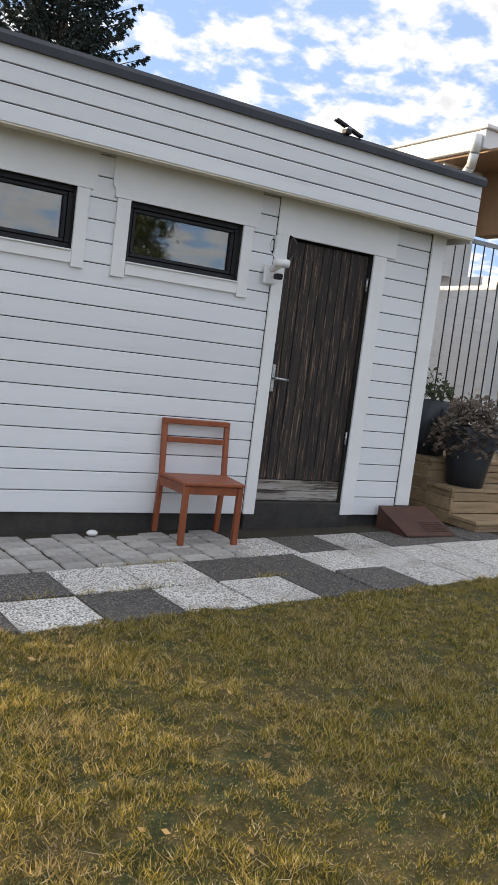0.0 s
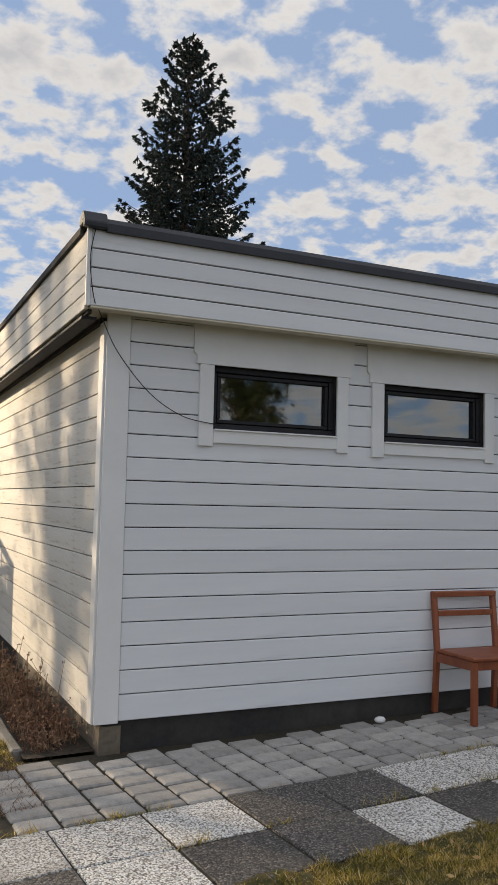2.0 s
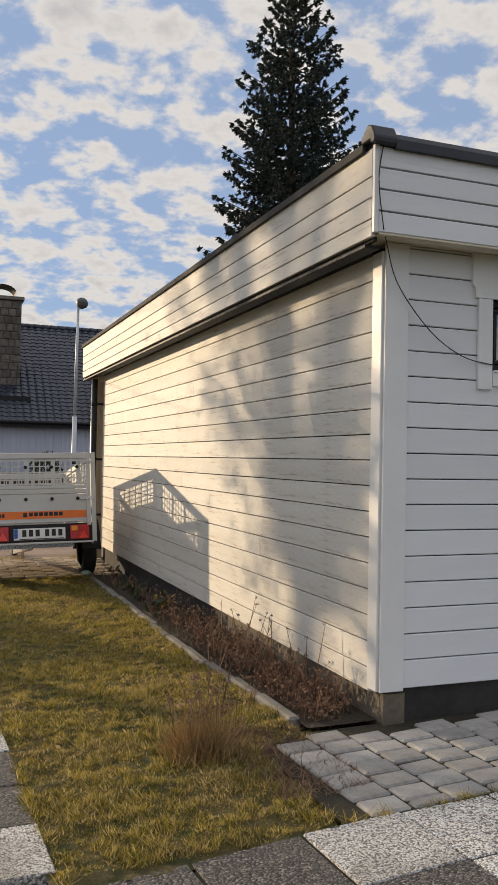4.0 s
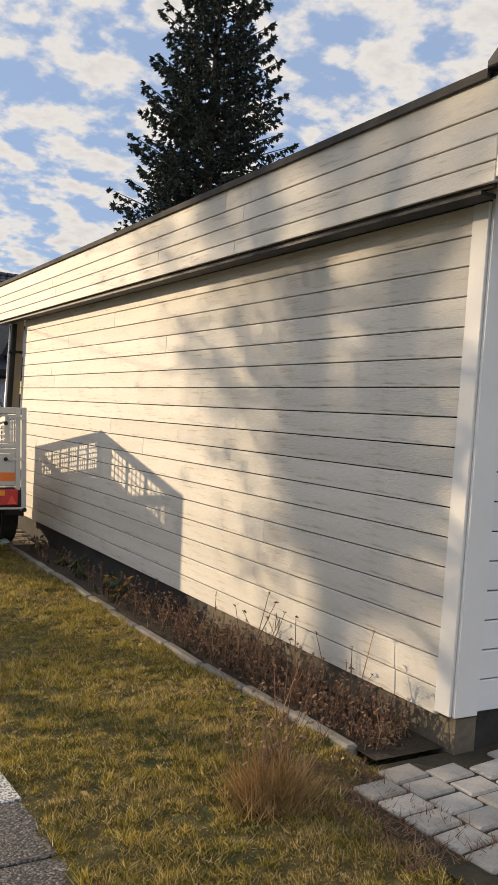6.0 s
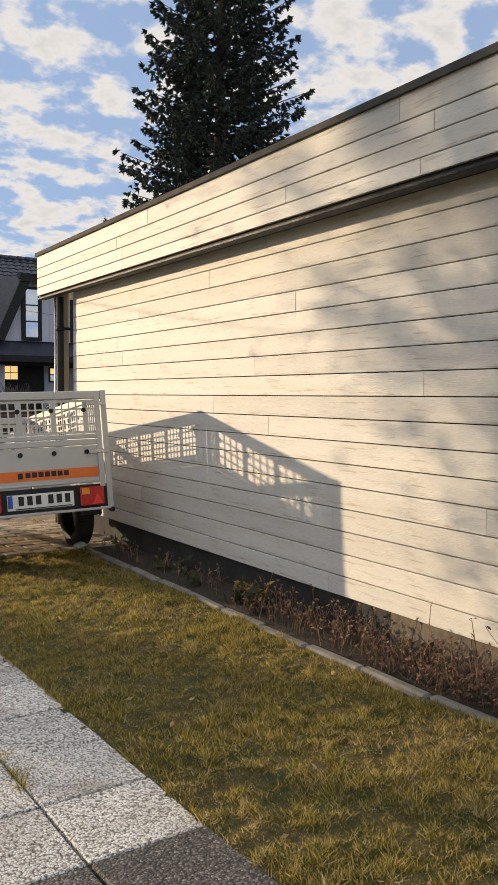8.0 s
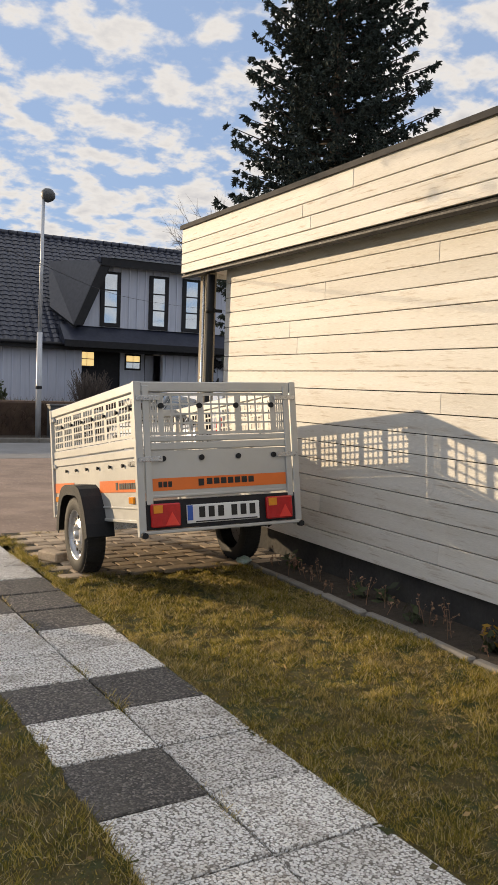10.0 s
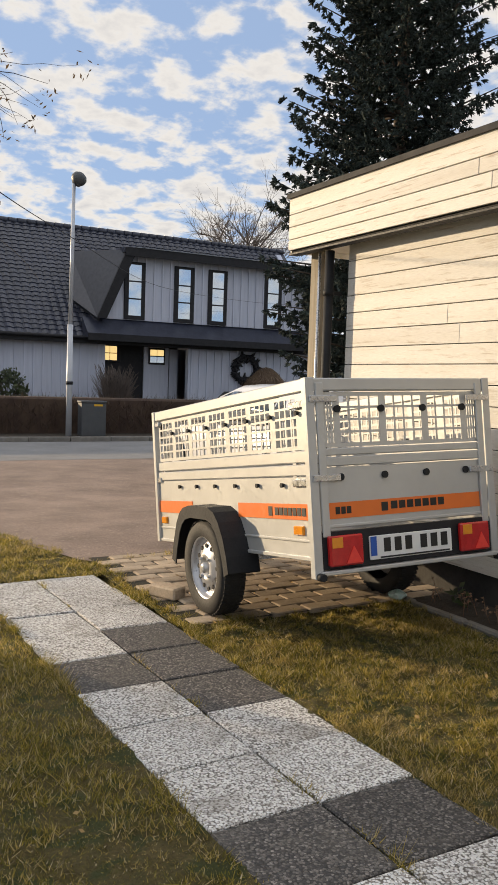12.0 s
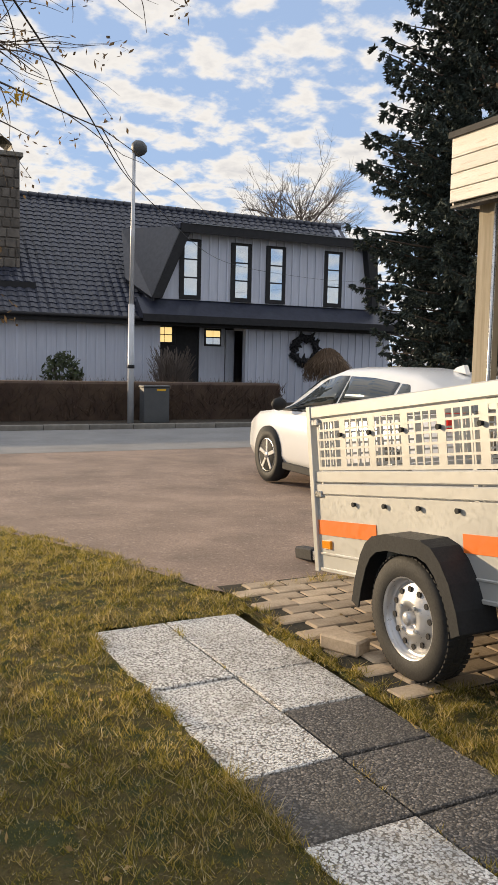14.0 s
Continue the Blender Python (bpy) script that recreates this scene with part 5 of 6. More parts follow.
def spruce(x, y, height, radius, seed):
    """A narrow spruce: uneven whorls of hanging branches, each carrying short blunt shoots in clumps."""
    random.seed(seed)
    t = thing("spruce_tree", (x, y, gh(x, y) - 0.03), "tall dark blue-green spruce tree with drooping branches", "tree")
    part("trunk", T_((0, 0, 0), (0, 0, height * 0.96), 0.24, 0.02, 10), bark, t)
    vs, fs = [], []
    bm = bmesh.new()

    def clump(c, out, size):
        for w in range(8):
            d = (out * 0.7 + Vector((random.gauss(0, 0.6), random.gauss(0, 0.6), random.gauss(-0.25, 0.5)))).normalized()
            spindle(vs, fs, c - d * size * 0.35, c + d * size, size * random.uniform(0.17, 0.25), 3)

    z = 0.9
    while z < height - 0.3:
        f = (z - 0.9) / (height - 0.9)
        reach = radius * min(1.0, (max(height - z, 0) / 8.8) ** 0.62) * (0.8 + 0.2 * smooth01(z / 1.5))
        n = 8 if f < 0.75 else 6
        a0 = random.random() * 6.3
        for b in range(n):
            a = a0 + 2 * math.pi * (b + random.uniform(-0.35, 0.35)) / n
            # neighbouring levels share long and short sides, which leaves bays in the outline
            swell = 1.0 + 0.20 * noise.noise((math.cos(a) * 1.3, math.sin(a) * 1.3, z * 0.85 + seed))
            L = reach * swell * random.choice((0.7, 0.84, 0.94, 1.0, 1.04)) + 0.05
            out = Vector((math.cos(a), math.sin(a), 0))
            side = Vector((-out.y, out.x, 0))
            rise = 0.55 * f - 0.34 * (1 - f) + random.uniform(-0.10, 0.10)

            def on(s, L=L, out=out, rise=rise, z=z):
                return out * (L * s) + Vector((0, 0, z + L * (rise * s + 0.20 * s * s * s)))
            tube(bm, on(0), on(0.5), 0.028 * (1 - f) + 0.012, 0.018 * (1 - f) + 0.008, 4, False)
            tube(bm, on(0.5), on(0.97), 0.018 * (1 - f) + 0.008, 0.006, 4, False)
            k = max(5, int(L / 0.12))
            for i in range(k):
                s = 0.22 + 0.78 * (i + random.random()) / k
                p = on(s)
                wide = L * 0.40 * (1.08 - s) + 0.10
                for sd in (-1, 1):
                    dirn = (out * 0.7 + side * sd + Vector((0, 0, -0.34 + random.uniform(-0.25, 0.2)))).normalized()
                    for w in range(max(1, int(wide / 0.15))):
                        q0 = p + dirn * (w * 0.15 + random.uniform(0.0, 0.12)) + Vector((0, 0, -0.05 * w * w))
                        clump(q0, (dirn + out).normalized(), random.uniform(0.075, 0.12))
            clump(on(1.0), out, 0.12)
            clump(on(0.93), out, 0.12)
        z += random.uniform(0.23, 0.31) if f < 0.75 else 0.24
    for i in range(16):
        a = random.random() * 6.3
        p = Vector((0, 0, height * random.uniform(0.945, 1.0)))
        clump(p + Vector((math.cos(a) * 0.1, math.sin(a) * 0.1, 0)), Vector((math.cos(a), math.sin(a), 1.2)), 0.12)
    spindle(vs, fs, Vector((0, 0, height * 0.95)), Vector((0, 0, height + 0.12)), 0.03, 4)
    part("limb", bm, bark, t)
    part("crown", mesh_np("crown", vs, fs), needle, t)


spruce(5.75, 19.2, 12.95, 2.2, 11)


def branchy(bm, p, d, L, r, depth, bend, tips, n=5, droop=0.0, kids=(2, 4)):
    """A bare limb that bends and forks."""
    segs = 4
    pts = [Vector(p)]
    dd = Vector(d).normalized()
    for i in range(segs):
        dd = (dd + Vector((random.uniform(-bend, bend), random.uniform(-bend, bend), random.uniform(-bend, bend) - droop))).normalized()
        pts.append(pts[-1] + dd * (L / segs))
    for i in range(segs):
        tube(bm, pts[i], pts[i + 1], r * (1 - 0.17 * i), r * (1 - 0.17 * (i + 1)), n if depth > 1 else 3, False)
    if depth == 0:
        tips.append((pts[-1], dd))
        return
    for k in range(random.randint(*kids)):
        i = random.randint(1, segs)
        nd = (dd + Vector((random.uniform(-0.9, 0.9), random.uniform(-0.9, 0.9), random.uniform(-0.5, 0.6)))).normalized()
        branchy(bm, pts[i], nd, L * random.uniform(0.5, 0.72), r * 0.56, depth - 1, bend, tips, n, droop, kids)
    branchy(bm, pts[-1], dd, L * 0.7, r * 0.4, depth - 1, bend, tips, n, droop, kids)


def leaf_quads(tips, vs, fs, count, size, spread_):
    for p, d in tips:
        for i in range(count):
            c = p + Vector((random.gauss(0, spread_), random.gauss(0, spread_), random.gauss(0, spread_)))
            u = Vector((random.uniform(-1, 1), random.uniform(-1, 1), random.uniform(-1, 1))).normalized()
            w = u.orthogonal().normalized()
            s = size * random.uniform(0.6, 1.3)
            k = len(vs)
            for q in (c - u * s, c + w * s * 0.45, c + u * s, c - w * s * 0.45):
                vs.append(tuple(q))
            fs.append((k, k + 1, k + 2, k + 3))


def garden_tree():
    random.seed(5)
    x, y = -5.35, 12.6
    t = thing("garden_tree", (x, y, gh(x, y) - 0.03), "half-bare garden tree with a few yellow autumn leaves", "tree")
    part("trunk", T_((0, 0, 0), (0.05, -0.05, 3.4), 0.10, 0.05, 10), bark, t)
    bm, tips = bmesh.new(), []
    for k in range(9):
        a = 0.9 + 0.5 * k + random.uniform(-0.2, 0.2)
        branchy(bm, (0.03, -0.03, 1.9 + 0.15 * k), (math.cos(a), math.sin(a), 0.35 + 0.05 * k), random.uniform(0.9, 1.1), 0.03, 2, 0.2, tips, 6, 0.02, (2, 4))
    # long thin limbs that hang out over the lawn towards the path
    over = []
    for a, z, up, L in ((0.02, 2.45, 0.34, 1.3), (-0.2, 2.75, 0.36, 1.35), (0.22, 2.95, 0.40, 1.3), (-0.05, 3.25, 0.45, 1.3), (0.1, 1.95, 0.20, 0.95), (-0.3, 2.2, 0.40, 1.2), (0.3, 3.3, 0.35, 1.35)):
        branchy(bm, (0.03, -0.03, z), (math.cos(a), math.sin(a), up), L, 0.030, 3, 0.24, over, 6, 0.025, (2, 4))
    part("limb", bm, twig, t)
    vs, fs = [], []
    leaf_quads([(q + Vector((0, 0, -0.04)), d) for q, d in tips + over if random.random() < 0.35], vs, fs, 12, 0.016, 0.035)
    part("dry_leaves", mesh_np("leaves", vs, fs), dry_leaf, t)
    vs, fs = [], []
    leaf_quads([q for q in over if q[0].z < 2.5 and q[0].x < 2.3 and random.random() < 0.4], vs, fs, 22, 0.018, 0.03)
    part("leaves", mesh_np("leaves", vs, fs), yellow_leaf, t)


garden_tree()


def leafy_tree(x, y, fork, cz, rx, rz, clumps, per, size, seed, label, mat):
    """A broad tree: a forked trunk and a crown of leaf clumps with gaps between them."""
    random.seed(seed)
    t = thing("leafy_tree", (x, y, gh(x, y) - 0.03), label, "tree")
    part("trunk", T_((0, 0, 0), (0, 0, fork), 0.17, 0.12, 10), bark, t)
    bm, vs, fs = bmesh.new(), [], []
    for i in range(clumps):
        d = Vector((random.gauss(0, 1), random.gauss(0, 1), random.gauss(0, 1))).normalized() * random.random() ** 0.45
        c = Vector((d.x * rx, d.y * rx, cz + d.z * rz))
        if i % 3 == 0:
            mid = Vector((c.x * 0.4, c.y * 0.4, fork + (c.z - fork) * 0.55))
            tube(bm, (0, 0, min(fork, c.z - 0.3) * 0.98), mid, 0.05, 0.03, 5, False)
            tube(bm, mid, c, 0.03, 0.012, 5, False)
        leaf_quads([(c, None)], vs, fs, random.randint(per // 2, per), size, random.uniform(0.09, 0.21))
    part("limb", bm, bark, t)
    part("crown", mesh_np("crown", vs, fs), mat, t)


leafy_tree(-10.0, 21.35, 3.8, 6.95, 2.8, 3.1, 120, 46, 0.062, 14, "broad leafy tree beyond the added hedge", green_leaf)
leafy_tree(10.4, -15.2, 2.4, 4.9, 1.3, 1.9, 80, 90, 0.08, 15, "dense garden tree at the far end of the lawn", green_leaf)


def birch(x, y, h, seed):
    random.seed(seed)
    t = thing("birch_tree", (x, y, -0.2), "bare pale birch behind the house", "tree")
    part("trunk", T_((0, 0, 0), (0, 0, h * 0.55), 0.22, 0.12, 8), pale_twig, t)
    bm, tips = bmesh.new(), []
    for k in range(17):
        a = 2.4 * k
        zz = h * (0.36 + 0.014 * k)
        branchy(bm, (0, 0, zz), (math.cos(a) * 0.75, math.sin(a) * 0.75, 1), h * random.uniform(0.15, 0.20), 0.07, 3, 0.16, tips, 4, 0.01, (3, 5))
    part("crown", bm, pale_twig, t)


birch(16.2, 45.5, 13.0, 3)


def twig_mass(name, n, spot, lean, length, r, material, label, category):
    """Many thin stems, each a three-sided sliver. spot() gives a foot."""
    vs, fs = [], []
    for i in range(n):
        p = spot()
        d = Vector((random.gauss(0, lean), random.gauss(0, lean), 1)).normalized() * random.uniform(*length)
        k = len(vs)
        a = random.random() * 6.3
        for q in range(3):
            vs.append(tuple(p + Vector((r * math.cos(a + 2.09 * q), r * math.sin(a + 2.09 * q), 0))))
        vs.append(tuple(p + d))
        fs += [(k, k + 1, k + 3), (k + 1, k + 2, k + 3), (k + 2, k, k + 3)]
    return tagged(part(name, mesh_np(name, vs, fs), material), label, category, kind="stuff")


random.seed(21)


def hedge(name, x0, x1, y0, y1, h):
    o = twig_mass(name, int((x1 - x0) * 900), lambda: Vector((random.uniform(x0, x1), random.uniform(y0, y1), -0.10 + random.random() * (h - 0.25))), 0.9, (0.2, 0.4), 0.011, hedge_twig,
                  "low clipped brown leafless hedge along the street", "hedge")
    part("core", B(x0 + 0.1, y0 + 0.12, -0.15, x1 - 0.1, y1 - 0.12, h - 0.22, bev=0.05), hedge_twig, o)


hedge("hedge", -13.0, 6.55, 27.75, 28.7, 1.05)


# ---- fittings on the garage ----
def wall_lamp():
    l = thing("wall_lamp", (3.17, FRONT - 0.02, 1.92), "white wall lamp with a clear globe and sensor", "lamp")
    part("base", B(-0.05, -0.03, 0.0, 0.05, 0.0, 0.14, bev=0.01), trim_white, l)
    part("arm", T_((0, -0.02, 0.10), (0.02, -0.12, 0.13), 0.02, 0.02, 10), trim_white, l)
    part("collar", place(lathe([(0.0, 0.0), (0.055, 0.0), (0.06, 0.02), (0.06, 0.05), (0.0, 0.05)], 20), 0.02, -0.12, 0.12), trim_white, l)
    bm = bmesh.new()
    bmesh.ops.create_uvsphere(bm, u_segments=22, v_segments=14, radius=0.095)
    for f in bm.faces:
        f.smooth = True
    g = part("globe", place(bm, 0.02, -0.12, 0.26), globe_glass, l, "clear glass globe")
    g.visible_shadow = False
    part("sensor", B(0.0, -0.12, 0.035, 0.05, -0.06, 0.075, bev=0.008), black_plastic, l, "dark sensor eye")


globe_glass = glass("lamp_globe_glass", (0.96, 0.97, 0.97), 0.05)
globe_glass.node_tree.nodes["Principled BSDF"].inputs["IOR"].default_value = 1.03
wall_lamp()


def polyline(name, pts, r, material, label, category, n=6, smooth=8):
    """A cable through points, smoothed."""
    out = []
    P_ = [Vector(p) for p in pts]
    for i in range(len(P_) - 1):
        a, b, c, d = P_[max(i - 1, 0)], P_[i], P_[i + 1], P_[min(i + 2, len(P_) - 1)]
        for k in range(smooth):
            t = k / smooth
            out.append(0.5 * ((2 * b) + (c - a) * t + (2 * a - 5 * b + 4 * c - d) * t * t + (3 * b - a - 3 * c + d) * t * t * t))
    out.append(P_[-1])
    bm = bmesh.new()
    rings = []
    for i, c in enumerate(out):
        m = (out[min(i + 1, len(out) - 1)] - out[max(i - 1, 0)]).to_track_quat("Z", "Y").to_matrix()
        rings.append([bm.verts.new(c + m @ Vector((r * math.cos(2 * math.pi * k / n), r * math.sin(2 * math.pi * k / n), 0))) for k in range(n)])
    for a, b in zip(rings, rings[1:]):
        for k in range(n):
            bm.faces.new((a[k], a[(k + 1) % n], b[(k + 1) % n], b[k])).smooth = True
    bm.faces.new(rings[0][::-1])
    bm.faces.new(rings[-1])
    return tagged(part(name, bm, material), label, category)


polyline("wire", [(0.07, 4.94, 3.0), (0.035, 4.935, 2.8), (0.06, 4.935, 2.58), (0.12, 5.0, 2.50), (0.25, 5.10, 2.32), (0.45, 5.11, 2.10), (0.66, 5.12, 1.98), (0.87, 5.125, 1.945)], 0.0028, black_plastic,
         "thin black wire hanging from the roof to the window", "wire")


def roof_bracket():
    a = thing("roof_antenna", (3.55, 4.93, 3.02), "small dark metal bracket on the roof edge", "antenna")
    part("foot", B(-0.025, -0.02, 0, 0.025, 0.04, 0.035, bev=0.006), black_paint, a)
    part("arm", prism([(-0.11, 0.07), (-0.10, 0.085), (0.13, 0.02), (0.13, 0.005)], "y", -0.01, 0.03), black_paint, a)
    part("blade", B(-0.015, -0.012, 0.03, 0.02, 0.02, 0.05), metal_edge, a)


roof_bracket()
pst = thing("corner_post", (0.235, 13.06, 0), "grey timber post under the roof corner", "post")
part("post", B(-0.06, -0.06, gh(0, 13) - 0.05, 0.06, 0.06, 2.545, bev=0.004), post_wood, pst)
part("batten", B(-0.075, -0.11, gh(0, 13) - 0.05, -0.035, -0.063, 2.545, bev=0.003), post_wood, pst)
dp = thing("downpipe", (0.10, 12.72, 0), "black rainwater downpipe at the garage corner", "pipe")
part("pipe", T_((0, 0, 0.02), (0, 0, 2.46), 0.038, n=14), black_plastic, dp)
for z in (0.6, 1.35, 2.1):
    part("clamp", T_((0, 0, z), (0, 0, z + 0.05), 0.045, n=14), black_plastic, dp)
    part("clamp_arm", B(0.0, -0.012, z + 0.01, 0.12, 0.012, z + 0.04), black_plastic, dp)
part("thin_pipe", T_((-0.01, 0.13, 0.0), (-0.01, 0.13, 2.46), 0.014, n=8), steel, dp)

# ---- steps, pots and main house beside the garage ----
deck = thing("wooden_steps", (0, 0, 0), "weathered timber steps with boarded sides", "steps")
for k, (y, z) in enumerate(((4.80, 0.27), (5.12, 0.49), (5.44, 0.70))):
    z0 = gh(5.5, 5) + 0.0
    y1 = (5.12, 5.44, 7.4)[k]
    for q in range(3 if k < 2 else 14):
        w = (y1 - y) / (3 if k < 2 else 14)
        part("tread_board", B(5.27, y + q * w + 0.002 - (0.015 if q == 0 else 0), z - 0.03, 8.4, y + (q + 1) * w - 0.004, z, bev=0.003), deck_wood, deck)
    lo = (z0, 0.27, 0.49)[k]
    zz = lo
    while zz < z - 0.04:
        top = min(zz + 0.105, z - 0.032)
        part("riser_board", B(5.305, y, zz + 0.003, 8.4, y + 0.02, top - 0.003, bev=0.003), deck_wood, deck)
        zz += 0.105
    zz = z0
    while zz < z - 0.04:
        top = min(zz + 0.115, z - 0.032)
        part("side_board", B(5.285, y + 0.0, zz + 0.003, 5.303, min(y1, 6.6), top - 0.003, bev=0.003), deck_wood, deck)
        zz += 0.115


def ramp():
    r = thing("steel_ramp", (0, 0, 0), "rusty tread-plate ramp leaning at the wall corner", "ramp")
    part("plate", prism([(5.10, 0.335), (5.10, 0.322), (4.72, 0.165), (4.72, 0.178)], "x", 4.46, 4.98, 0.002), rust, r)
    part("side_plate", prism([(5.10, 0.32), (5.10, 0.13), (4.735, 0.162)], "x", 4.462, 4.472), rust, r)
    part("side_plate", prism([(5.10, 0.32), (5.10, 0.13), (4.735, 0.162)], "x", 4.967, 4.977), rust, r)
    bm = bmesh.new()
    for i in range(11):
        for j in range(6):
            y = 4.76 + j * 0.022
            x = 4.70 + i * 0.022
            box(bm, x, y, 0.178 + (y - 4.72) * 0.413, x + 0.012, y + 0.012, 0.185 + (y - 4.72) * 0.413)
    tagged(part("tread_studs", bm, rust, r), kind="stuff")


ramp()


def pot(x, y, z, rt, rb, h, label, seed, n, spread_, mat):
    random.seed(seed)
    p = thing("plant_pot", (x, y, z), label, "plant pot", "pots on the steps")
    prof = [(rb, 0.0), (rb + (rt - rb) * 0.5, h * 0.5), (rt, h), (rt - 0.02, h), (rt - 0.03, h - 0.04), (0.0, h - 0.05)]
    part("pot", lathe([(0, 0.0)] + prof, 26), pot_grey, p)
    vs, fs = [], []
    for i in range(n):
        a, r = random.random() * 6.3, spread_ * math.sqrt(random.random())
        hh = h + 0.02 + 0.28 * (1 - (r / spread_) ** 2) * random.random() - (0.28 * random.random() if r > rt else 0)
        leaf_quads([(Vector((r * math.cos(a), r * math.sin(a), hh)), Vector((0, 0, 1)))], vs, fs, 1, 0.038, 0.01)
    for k in range(3):
        for i in range(22):
            f = i / 22
            leaf_quads([(Vector((-rt - 0.05 - 0.22 * f, -0.1 + 0.06 * k, h + 0.08 - 0.30 * f * f)), Vector((0, 0, 1)))], vs, fs, 1, 0.035, 0.015)
    part("foliage", mesh_np("foliage", vs, fs), mat, p, "brown-green trailing leaves")


brown_leaf = surf("brown_green_winter_leaves", (0.060, 0.050, 0.028), (0.12, 0.075, 0.055), 9, 0.6, island=0.6, third=(0.22, 0.17, 0.13), tscale=14, tlo=0.6, thi=0.7)
pot(5.58, 5.28, 0.492, 0.25, 0.155, 0.53, "tall anthracite pot with a trailing winter plant", 8, 1200, 0.36, brown_leaf)
pot(5.50, 5.80, 0.702, 0.24, 0.20, 0.50, "dark square-shouldered pot with ivy on the deck", 9, 320, 0.27, green_leaf)


def main_house():
    h = thing("main_house", (0, 0, 0), "white rendered house with a flat roof and brown soffit", "house")
    part("wall", B(6.75, 6.35, 0.0, 7.0, 16.0, 2.55), trim_white, h)
    bm = bmesh.new()
    for j in range(26):
        for i in range(12):
            y = 6.36 + i * 0.26 + (0.13 if j % 2 else 0)
            box(bm, 6.745, y, 0.6 + j * 0.075, 6.749, y + 0.252, 0.6 + j * 0.075 + 0.067)
    tagged(part("wall_bricks", bm, white, h), kind="stuff")
    part("upper_wall", B(6.42, 7.05, 2.552, 7.0, 16.0, 3.74), trim_white, h)
    part("porch_wall", B(7.0, 5.6, 3.05, 7.2, 7.04, 3.74), brown_soffit, h, "brown timber porch wall")
    part("wall", B(7.0, 5.6, 0.0, 7.2, 6.34, 3.046), trim_white, h)
    part("soffit", B(6.36, 5.4, 3.742, 9.0, 16.0, 3.77), brown_soffit, h, "brown timber soffit")
    part("roof", B(6.30, 6.38, 3.772, 9.0, 16.2, 3.96, bev=0.006), trim_white, h)
    part("roof_edge", B(6.27, 6.34, 3.962, 9.0, 16.2, 4.0, bev=0.006), trim_white, h)
    part("downpipe", pipe(bmesh.new(), [(6.25, 6.44, 3.90), (6.25, 6.45, 3.72), (6.29, 6.52, 3.60), (6.36, 6.68, 3.53), (6.46, 7.02, 3.49)], 0.05, 12), trim_white, h, "white rain pipe elbow")


main_house()
fence = thing("bar_fence", (0, 6.1, 0), "fence of slim dark upright bars beside the steps", "fence")
part("rail", B(5.0, -0.02, 2.76, 8.2, 0.02, 2.80), metal_edge, fence)
part("rail", B(5.0, -0.02, 0.74, 8.2, 0.02, 0.78), metal_edge, fence)
bar_mesh = bpy.data.meshes.new("bar")
bm = T_((0, 0, 0.78), (0, 0, 2.76), 0.007, n=6)
bm.to_mesh(bar_mesh)
bm.free()
bar_mesh.materials.append(black_paint)
for i in range(25):
    o = part("bar", bar_mesh, None, fence)
    o.location = (5.06 + i * 0.13, 0, 0)

# ---- flower bed and small growth ----
random.seed(33)
def bed_y():
    return random.choice((random.uniform(5.3, 7.2), random.uniform(5.3, 8.6)))


def stalks(name, n, spot, length, r, material, label, heads):
    """Withered stalks, each with two or three side shoots and small dry seed heads on top."""
    vs, fs, hv, hf = [], [], [], []

    def stick(p, q, r):
        k, a = len(vs), random.random() * 6.3
        for c, w in ((p, r), (q, r * 0.55)):
            for j in range(3):
                vs.append(tuple(c + Vector((w * math.cos(a + 2.09 * j), w * math.sin(a + 2.09 * j), 0))))
        fs.extend([(k, k + 1, k + 4, k + 3), (k + 1, k + 2, k + 5, k + 4), (k + 2, k, k + 3, k + 5)])
    for i in range(n):
        p = spot()
        L = random.uniform(*length)
        d = Vector((random.gauss(0, 0.22), random.gauss(0, 0.22), 1)).normalized()
        m = p + d * L * 0.55
        q = m + (d + Vector((random.gauss(0, 0.2), random.gauss(0, 0.2), 0))).normalized() * L * 0.45
        stick(p, m, r)
        stick(m, q, r * 0.8)
        ends = [q]
        for j in range(random.randint(1, 3)):
            a = p + (m - p) * random.uniform(0.5, 1.0)
            b = a + Vector((random.gauss(0, 0.5), random.gauss(0, 0.5), 0.8)).normalized() * L * random.uniform(0.18, 0.4)
            stick(a, b, r * 0.65)
            ends.append(b)
        if heads:
            leaf_quads([(e, None) for e in ends], hv, hf, 4, 0.011, 0.005)
    o = tagged(part(name, mesh_np(name, vs, fs), material), label, "stems", kind="stuff")
    if heads:
        tagged(part("seed_heads", mesh_np("seed_heads", hv, hf), dead_stem, o), kind="stuff")


stalks("bed_stems", 330, lambda: Vector((random.uniform(-0.12, 0.17), bed_y(), 0.0)), (0.09, 0.27), 0.0032, dead_stem, "dry red-brown flower stems in the bed", True)
stalks("bed_twigs", 330, lambda: Vector((random.uniform(-0.12, 0.17), bed_y(), 0.0)), (0.07, 0.20), 0.0034, twig, "dark withered twigs and stalks in the bed", True)
stalks("tall_stems", 14, lambda: Vector((random.uniform(-0.1, 0.1), random.uniform(5.4, 7.0), 0.0)), (0.36, 0.60), 0.0042, dead_stem, "tall single dry stems in the bed", True)
twig_mass("bed_litter", 2600, lambda: Vector((random.uniform(-0.13, 0.17), bed_y(), random.uniform(0.0, 0.07))), 1.6, (0.04, 0.12), 0.0035, twig, "tangle of dark fallen stalks on the soil", "litter")
